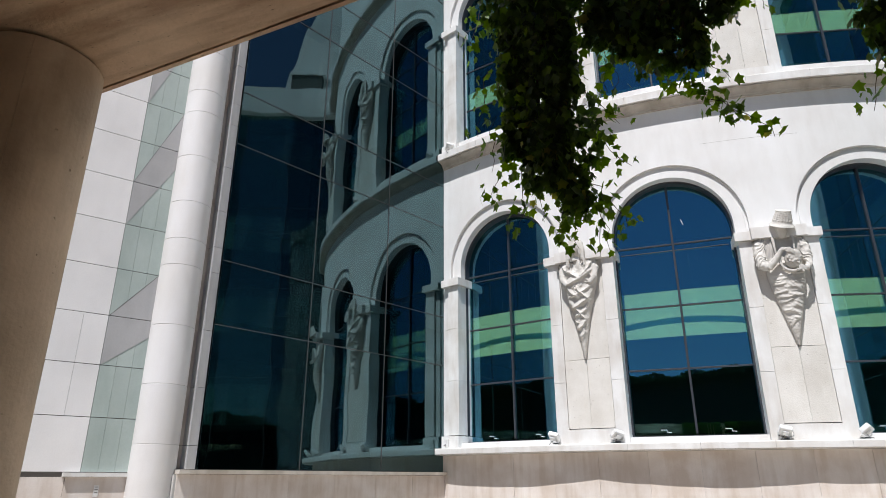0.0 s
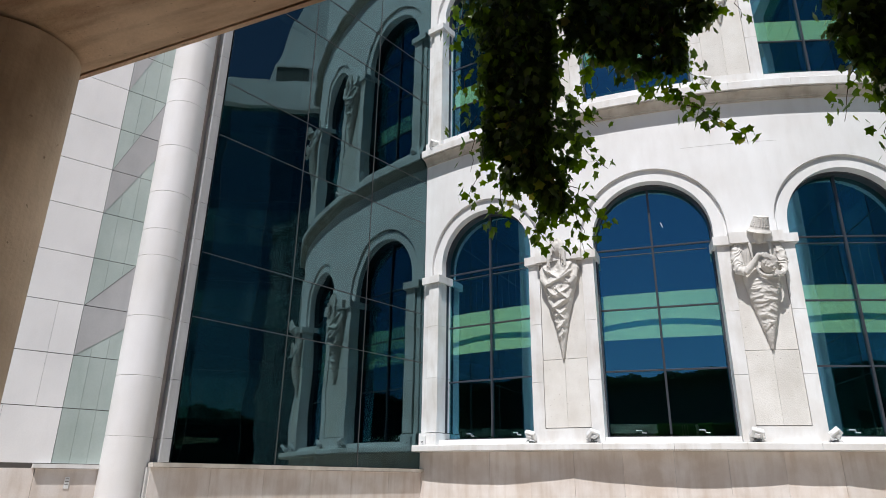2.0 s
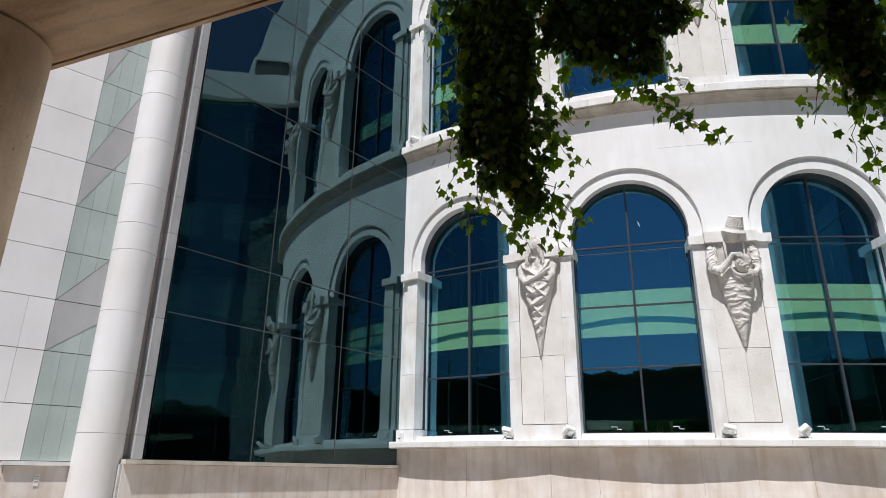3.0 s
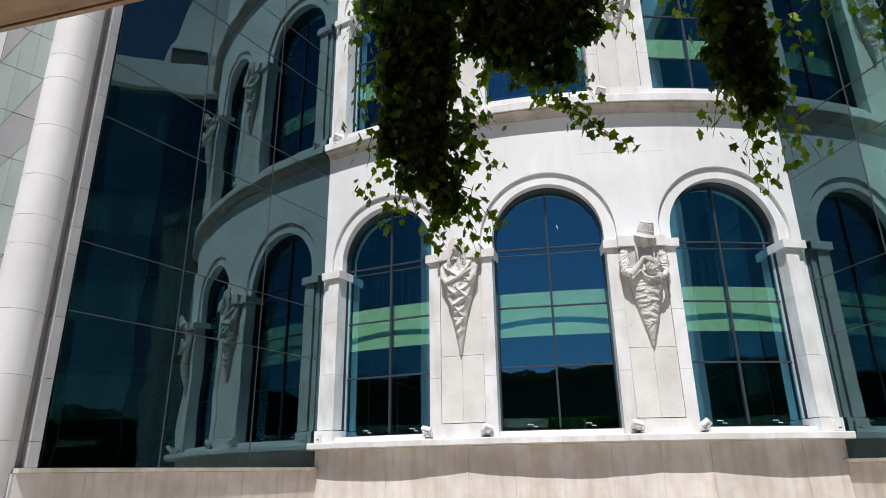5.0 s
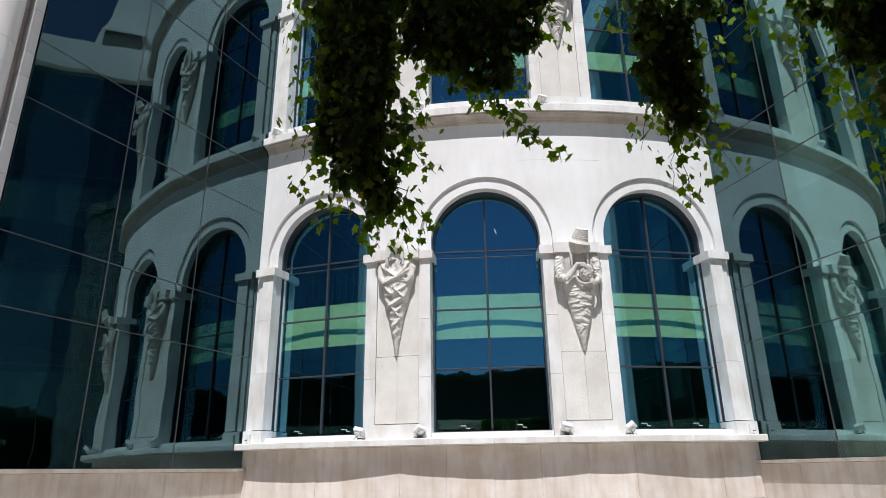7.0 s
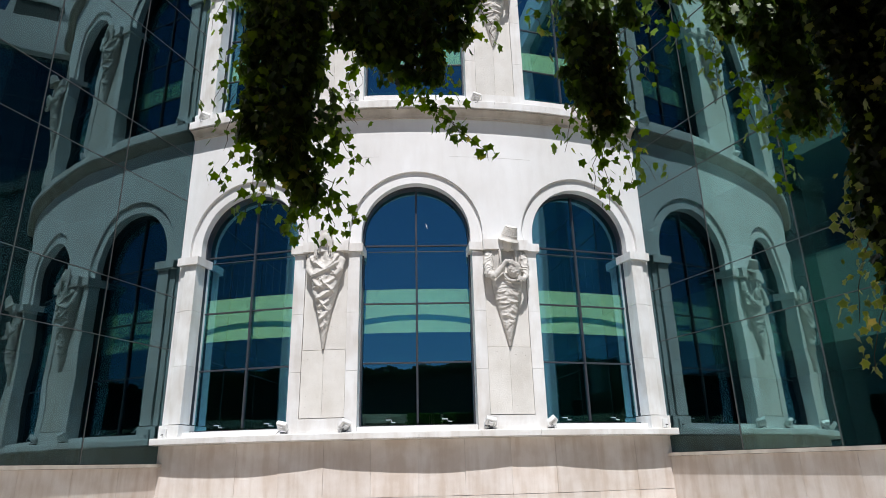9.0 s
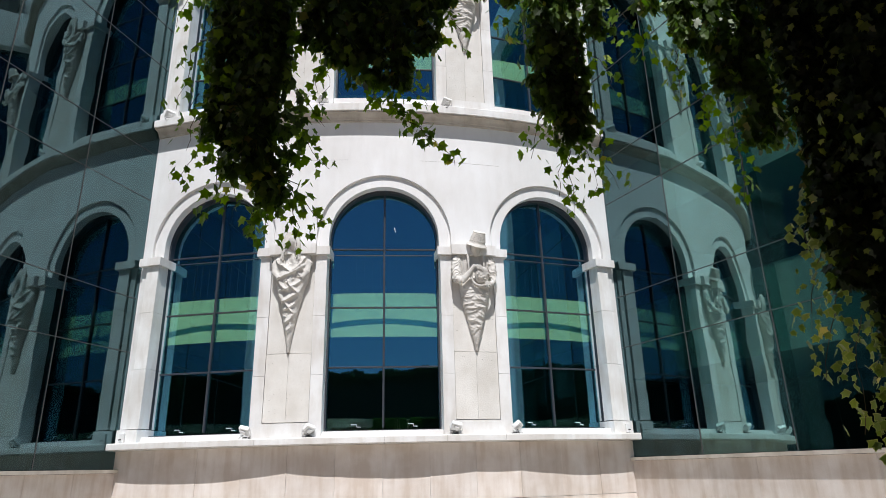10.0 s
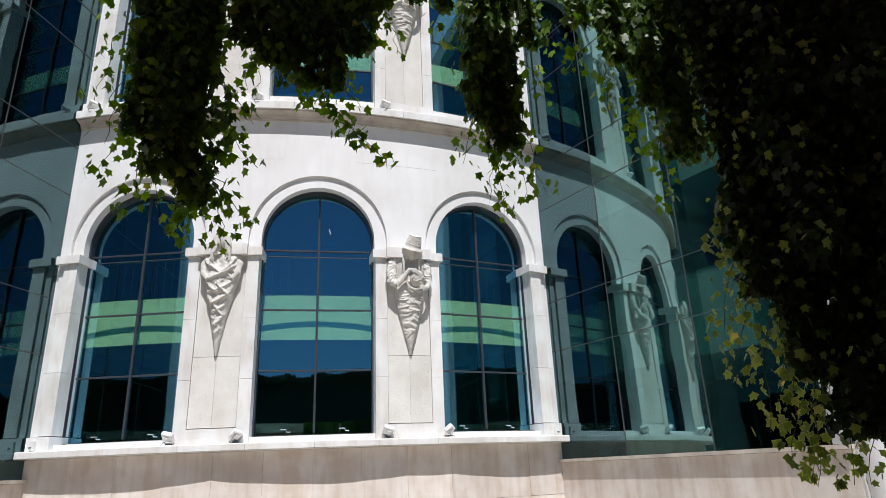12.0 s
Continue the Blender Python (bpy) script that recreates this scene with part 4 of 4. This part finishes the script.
# ---- the canopy over the camera ----
SOFFIT = 1.69
canopy = new("ceiling_canopy")
tagged(canopy, "travertine clad canopy slab over the terrace", "canopy", kind="structure")
edge = lambda x: 1.60 - 0.08 * x
bm = bmesh.new(); prism(bm, [(-9, -4), (9, -4), (9, edge(9) - 0.03), (-9, edge(-9) - 0.03)], EYE + SOFFIT + 0.03, EYE + SOFFIT + 0.34)
part("slab", bm, TRAVERTINE, canopy)
bm = bmesh.new()
xs = [-9, -7.1, -5.2, -3.3, -1.72, 0.2, 2.1, 4.0, 5.9, 7.8, 9]
for x0, x1 in zip(xs, xs[1:]):
    for f0, f1 in ((-4.0, -2.2), (-2.195, -0.3), (-0.295, None)):
        ya, yb = (edge(x0) - 0.030, edge(x1) - 0.030) if f1 is None else (f1, f1)
        prism(bm, [(x0 + 0.0008, f0), (x1 - 0.0008, f0), (x1 - 0.0008, yb), (x0 + 0.0008, ya)], EYE + SOFFIT, EYE + SOFFIT + 0.028)
part("soffit", bm, TRAVERTINE, canopy)
bm = bmesh.new(); prism(bm, [(-9, edge(-9) - 0.020), (9, edge(9) - 0.020), (9, edge(9)), (-9, edge(-9))], EYE + SOFFIT - 0.002, EYE + SOFFIT + 0.34)
part("fascia", bm, TRAVERTINE, canopy)

post = new("stone_post")
post.matrix_basis = Matrix.Translation((-2.458, 1.539, 0))
tagged(post, "round beige stone column carrying the canopy", "column")
for g0, g1 in ((0, 120), (120, 240), (240, 360)):     # three curved cladding shells
    bm = bmesh.new()
    n = 20
    for z0, z1 in ((0.0, EYE + SOFFIT - 0.014),):
        angs = [radians(g0 + 0.15 + (g1 - g0 - 0.3) * i / n - 43.8) for i in range(n + 1)]
        prism(bm, [(0.24 * math.cos(g), 0.24 * math.sin(g)) for g in angs] + [(0.20 * math.cos(g), 0.20 * math.sin(g)) for g in angs[::-1]], z0, z1)
    part("cladding_shell", bm, POST, post, smooth=False)
bm = bmesh.new(); bmesh.ops.create_cone(bm, cap_ends=True, segments=32, radius1=0.218, radius2=0.218, depth=EYE + SOFFIT, matrix=Matrix.Translation((0, 0, (EYE + SOFFIT) / 2)))
part("core", bm, JOINT, post, smooth=True)

# added wall, never in view; dark so that the windows mirror no bright strip
bm = bmesh.new(); prism(bm, [(-9, -4.3), (9, -4.3), (9, -4.0), (-9, -4.0)], 0, EYE + SOFFIT + 0.34)
tagged(part("wall_rear_added", bm, ROOM), "added unseen wall behind the camera, dark for the window reflections", "wall", kind="structure")


# ---- ivy over the canopy edge ----
TOP = EYE + SOFFIT + 0.36


def leaf_outline():
    tips = ((0, 1.0), (52, 0.80), (118, 0.62))
    pts = [(0.0, 0.0)]
    right = [(math.sin(radians(163)) * 0.34, math.cos(radians(163)) * 0.34)]
    for (g, r), notch in zip(reversed(tips), ((88, 0.44), (28, 0.57), None)):
        right.append((math.sin(radians(g)) * r, math.cos(radians(g)) * r))
        if notch:
            right.append((math.sin(radians(notch[0])) * notch[1], math.cos(radians(notch[0])) * notch[1]))
    left = [(-x, y) for x, y in right[-2::-1]]
    return pts, right + left


def leaf_into(bm, m, bend, margin=False):
    _, ring = leaf_outline()
    c = bm.verts.new(m @ Vector((0, 0.06, 0)))
    vs = [bm.verts.new(m @ Vector((x, y, bend * (abs(x) * 0.8 + y * y * 0.5)))) for x, y in ring]
    if margin:      # pale rim round a green middle
        ins = [bm.verts.new(m @ Vector((x * 0.86, 0.02 + y * 0.85, bend * (abs(x) * 0.6 + y * y * 0.3)))) for x, y in ring]
        k = len(vs)
        for i in range(k):
            bm.faces.new((vs[i], vs[(i + 1) % k], ins[(i + 1) % k], ins[i])).material_index = 1
        vs = ins
    for a, b in zip(vs, vs[1:]):
        bm.faces.new((c, a, b))
    bm.faces.new((c, vs[-1], vs[0]))


rng = random.Random(11)
LEAVES = {}
for mat in (LITLEAF, PALE):
    LEAVES[mat.name] = []
    for b in (-0.18, 0.05, 0.28):
        bm = bmesh.new(); leaf_into(bm, Matrix.Identity(4), b, mat == PALE)
        me = mesh_of("leaf", bm, mat); me.materials.append(MARGIN); LEAVES[mat.name].append(me)


def leaf_pose(p, out, size):
    """A leaf hung at p: it droops, its face turned roughly towards out."""
    tip = Vector((rng.uniform(-0.9, 0.9), rng.uniform(-0.5, 0.5), -1.0)).normalized()
    face = (Vector(out) * 0.8 + Vector((rng.uniform(-1, 1), rng.uniform(-1, 0.6), rng.uniform(-0.2, 0.9)))).normalized()
    side = tip.cross(face).normalized()
    face = side.cross(tip).normalized()
    q = Matrix((side, tip, face)).transposed().to_4x4()
    return Matrix.Translation(p) @ q @ Matrix.Diagonal((size, size, size, 1))


def ivy(strands, dense, loose, trails, mat=LITLEAF, small=0.78, inside=LEAF, rim=9.0):
    """Hanging ivy. strands: x, y, top, bottom, radius at top, radius at foot. Inner leaves in one mesh, outer ones singly."""
    root = new("ivy")
    tagged(root, "dark green hanging ivy trailing over the canopy edge", "ivy", "ivy on the canopy")
    inner = bmesh.new()
    outer, trailing = [], []
    for x, y, top, foot, r0, r1 in strands:
        ln = top - foot
        path = [(x + rng.uniform(-0.03, 0.03), y + rng.uniform(-0.03, 0.03), top - ln * i / 6) for i in range(7)]
        path = [(x * 0.98, 1.46 - 0.08 * x, TOP - 0.012), (x, 1.62 - 0.08 * x, TOP + 0.004)] + path
        bm = bmesh.new(); tube(bm, path, [0.010, 0.011] + [0.012 - 0.0014 * i for i in range(7)], 5)
        part("stem", bm, STEM, root)
        area = ln * (r0 + r1)
        seed = rng.uniform(0, 90)
        swell = lambda t, g: 0.92 + 0.75 * noise.noise(Vector((t * ln * 5.5, seed, 1.3 * math.cos(g))))
        for i in range(int(1.6 * dense * area)):
            t = rng.random()
            g = rng.uniform(0, 2 * math.pi)
            r = (r0 + (r1 - r0) * t) * math.sqrt(rng.random()) * swell(t, g)
            o = Vector((math.cos(g), math.sin(g) * 0.7, 0))
            p = Vector((x, y, top - ln * t)) + o * r
            leaf_into(inner, leaf_pose(p, o, small * rng.uniform(0.024, 0.044)), rng.uniform(-0.2, 0.3))
        for i in range(int(1.3 * loose * area * (1.0 if x < rim else 0.15))):
            t = rng.random() ** 0.8
            g = rng.uniform(0, 2 * math.pi)
            r = (r0 + (r1 - r0) * t) * rng.uniform(0.85, 1.3) * swell(t, g) + 0.01
            o = Vector((math.cos(g), math.sin(g) * 0.7, 0))
            outer.append((Vector((x, y, top - ln * t)) + o * r, o))
    for (x, y, z), (dx, dy, dz), count in trails:
        pts = [Vector((x + dx * i / 6 + rng.uniform(-0.015, 0.015), y + dy * i / 6, z + dz * (i / 6) ** 1.2)) for i in range(7)]
        bm = bmesh.new(); tube(bm, pts, [0.0018 - 0.00015 * i for i in range(7)], 4)
        part("stem", bm, STEM, root)
        count = int(count * 2.4)
        for i in range(count):
            t = (i + rng.random()) / count * 6
            k = min(5, int(t)); p = pts[k].lerp(pts[k + 1], t - k)
            o = Vector((rng.uniform(-1, 1), rng.uniform(-0.6, 0.6), 0))
            trailing.append((p + o * 0.05, o))
    rng.shuffle(outer)
    single = trailing + outer
    if len(single) > 300:
        fringe = bmesh.new()
        for p, o in single[300:]:
            leaf_into(fringe, leaf_pose(p, o, small * rng.uniform(0.018, 0.040)), rng.uniform(-0.2, 0.3))
        tagged(part("fringe", fringe, mat, root), kind="stuff")
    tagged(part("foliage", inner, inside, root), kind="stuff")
    for p, o in single[:300]:
        part("leaf", rng.choice(LEAVES[mat.name]), None, root, m=leaf_pose(p, o, small * rng.uniform(0.018, 0.041)))
    return root


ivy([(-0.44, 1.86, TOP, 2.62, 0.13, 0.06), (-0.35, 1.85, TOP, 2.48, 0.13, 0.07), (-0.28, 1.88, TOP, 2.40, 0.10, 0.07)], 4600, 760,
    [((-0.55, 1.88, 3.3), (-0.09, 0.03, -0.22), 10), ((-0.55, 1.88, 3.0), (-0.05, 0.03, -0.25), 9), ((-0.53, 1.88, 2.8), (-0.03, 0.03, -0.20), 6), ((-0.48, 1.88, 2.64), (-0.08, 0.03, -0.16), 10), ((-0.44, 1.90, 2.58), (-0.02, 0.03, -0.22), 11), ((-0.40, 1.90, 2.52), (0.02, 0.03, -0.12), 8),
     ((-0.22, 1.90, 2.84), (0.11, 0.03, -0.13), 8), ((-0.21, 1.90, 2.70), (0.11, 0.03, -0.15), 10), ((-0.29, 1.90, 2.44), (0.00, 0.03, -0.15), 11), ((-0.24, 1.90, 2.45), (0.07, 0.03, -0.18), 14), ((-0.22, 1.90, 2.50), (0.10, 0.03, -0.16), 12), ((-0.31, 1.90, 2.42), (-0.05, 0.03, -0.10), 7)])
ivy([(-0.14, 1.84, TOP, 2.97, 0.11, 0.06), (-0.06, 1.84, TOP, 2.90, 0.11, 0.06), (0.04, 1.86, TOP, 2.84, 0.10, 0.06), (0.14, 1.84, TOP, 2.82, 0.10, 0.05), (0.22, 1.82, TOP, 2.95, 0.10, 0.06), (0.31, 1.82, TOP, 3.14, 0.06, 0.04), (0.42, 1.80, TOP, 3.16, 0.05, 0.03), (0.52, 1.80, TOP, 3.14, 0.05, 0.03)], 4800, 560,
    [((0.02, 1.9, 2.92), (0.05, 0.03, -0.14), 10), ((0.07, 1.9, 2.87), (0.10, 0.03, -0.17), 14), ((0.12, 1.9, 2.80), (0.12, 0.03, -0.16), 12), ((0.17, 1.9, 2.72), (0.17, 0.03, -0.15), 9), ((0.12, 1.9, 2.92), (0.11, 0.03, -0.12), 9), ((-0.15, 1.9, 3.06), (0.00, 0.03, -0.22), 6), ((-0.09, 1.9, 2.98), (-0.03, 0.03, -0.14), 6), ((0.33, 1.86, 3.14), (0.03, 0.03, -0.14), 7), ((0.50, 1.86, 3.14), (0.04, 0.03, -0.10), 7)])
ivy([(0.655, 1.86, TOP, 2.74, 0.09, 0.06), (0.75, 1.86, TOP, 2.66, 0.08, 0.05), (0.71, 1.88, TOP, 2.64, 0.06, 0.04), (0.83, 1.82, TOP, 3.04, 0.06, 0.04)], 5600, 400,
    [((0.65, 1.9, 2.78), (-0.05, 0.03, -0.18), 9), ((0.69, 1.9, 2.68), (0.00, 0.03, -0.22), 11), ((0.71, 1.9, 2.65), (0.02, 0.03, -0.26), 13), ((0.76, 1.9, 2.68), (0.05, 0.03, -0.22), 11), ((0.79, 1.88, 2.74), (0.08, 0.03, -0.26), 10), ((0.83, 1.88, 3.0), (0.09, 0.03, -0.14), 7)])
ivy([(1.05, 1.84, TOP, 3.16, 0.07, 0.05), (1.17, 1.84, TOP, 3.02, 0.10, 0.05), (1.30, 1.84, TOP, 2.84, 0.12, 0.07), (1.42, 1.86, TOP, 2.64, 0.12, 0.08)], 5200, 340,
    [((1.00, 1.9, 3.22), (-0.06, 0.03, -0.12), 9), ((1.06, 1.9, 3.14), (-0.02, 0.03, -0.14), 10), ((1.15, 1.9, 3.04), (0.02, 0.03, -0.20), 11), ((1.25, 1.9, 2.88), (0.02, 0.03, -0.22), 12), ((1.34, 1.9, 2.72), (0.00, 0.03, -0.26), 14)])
K = 0.87    # scaled about the eye to keep its fit in the camera's view, close under the slab edge
zk = lambda z: EYE + (z - EYE) * K
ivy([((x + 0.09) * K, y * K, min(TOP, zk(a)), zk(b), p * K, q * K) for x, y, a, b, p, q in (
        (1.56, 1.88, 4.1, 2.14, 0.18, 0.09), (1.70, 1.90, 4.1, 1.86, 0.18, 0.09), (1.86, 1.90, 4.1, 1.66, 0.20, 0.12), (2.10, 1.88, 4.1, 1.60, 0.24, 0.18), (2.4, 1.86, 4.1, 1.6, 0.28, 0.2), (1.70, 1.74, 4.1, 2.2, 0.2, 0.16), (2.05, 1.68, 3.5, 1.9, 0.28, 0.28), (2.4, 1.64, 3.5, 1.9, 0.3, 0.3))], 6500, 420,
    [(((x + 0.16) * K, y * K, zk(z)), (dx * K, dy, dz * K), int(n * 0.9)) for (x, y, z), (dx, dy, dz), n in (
        ((1.44, 1.92, 2.5), (-0.06, 0.03, -0.25), 14), ((1.44, 1.92, 2.3), (-0.10, 0.03, -0.30), 16), ((1.48, 1.94, 2.14), (-0.10, 0.03, -0.30), 16), ((1.52, 1.94, 2.05), (-0.06, 0.03, -0.38), 18), ((1.60, 1.94, 1.98), (-0.06, 0.03, -0.42), 20), ((1.66, 1.94, 1.88), (-0.06, 0.03, -0.36), 20), ((1.74, 1.94, 1.8), (0.0, 0.03, -0.30), 18), ((1.62, 1.94, 1.78), (0.0, 0.03, -0.28), 14), ((1.82, 1.92, 1.75), (-0.02, 0.03, -0.25), 14))], PALE, 0.72, SHADELEAF, 1.70)

# ---- ground and the trees behind ----
bm = bmesh.new()
bmesh.ops.create_grid(bm, x_segments=2, y_segments=2, size=900)
ground = part("ground", bm, PAVING)
tagged(ground, "pale stone paving of the forecourt", "paving", kind="structure")
bm = bmesh.new()
for i in range(24000):
    x = rng.uniform(-75, 75)
    crown = 10.3 + 1.3 * noise.noise(Vector((x * 0.10, 3, 0))) + 0.9 * noise.noise(Vector((x * 0.4, 9, 0)))
    z = crown * (1 - 0.05 * rng.random() ** 1.3)
    p = Vector((x, -29.4 - rng.random() * 1.5, z))
    leaf_into(bm, leaf_pose(p, (0, 1, 0), rng.uniform(0.10, 0.22)), 0.1)
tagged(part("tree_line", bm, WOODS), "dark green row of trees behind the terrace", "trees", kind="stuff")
bm = bmesh.new()
prof = [(x / 2, 10.15 + 1.3 * noise.noise(Vector((x * 0.05, 3, 0))) + 0.9 * noise.noise(Vector((x * 0.2, 9, 0)))) for x in range(-180, 181)]
for (xa, za), (xb, zb) in zip(prof, prof[1:]):
    bm.faces.new([bm.verts.new(v) for v in ((xa, -29.5, 0), (xb, -29.5, 0), (xb, -31, zb), (xa, -31, za))])
    bm.faces.new([bm.verts.new(v) for v in ((xa, -31, za), (xb, -31, zb), (xb, -60, 0), (xa, -60, 0))])
bmesh.ops.remove_doubles(bm, verts=bm.verts, dist=0.001)
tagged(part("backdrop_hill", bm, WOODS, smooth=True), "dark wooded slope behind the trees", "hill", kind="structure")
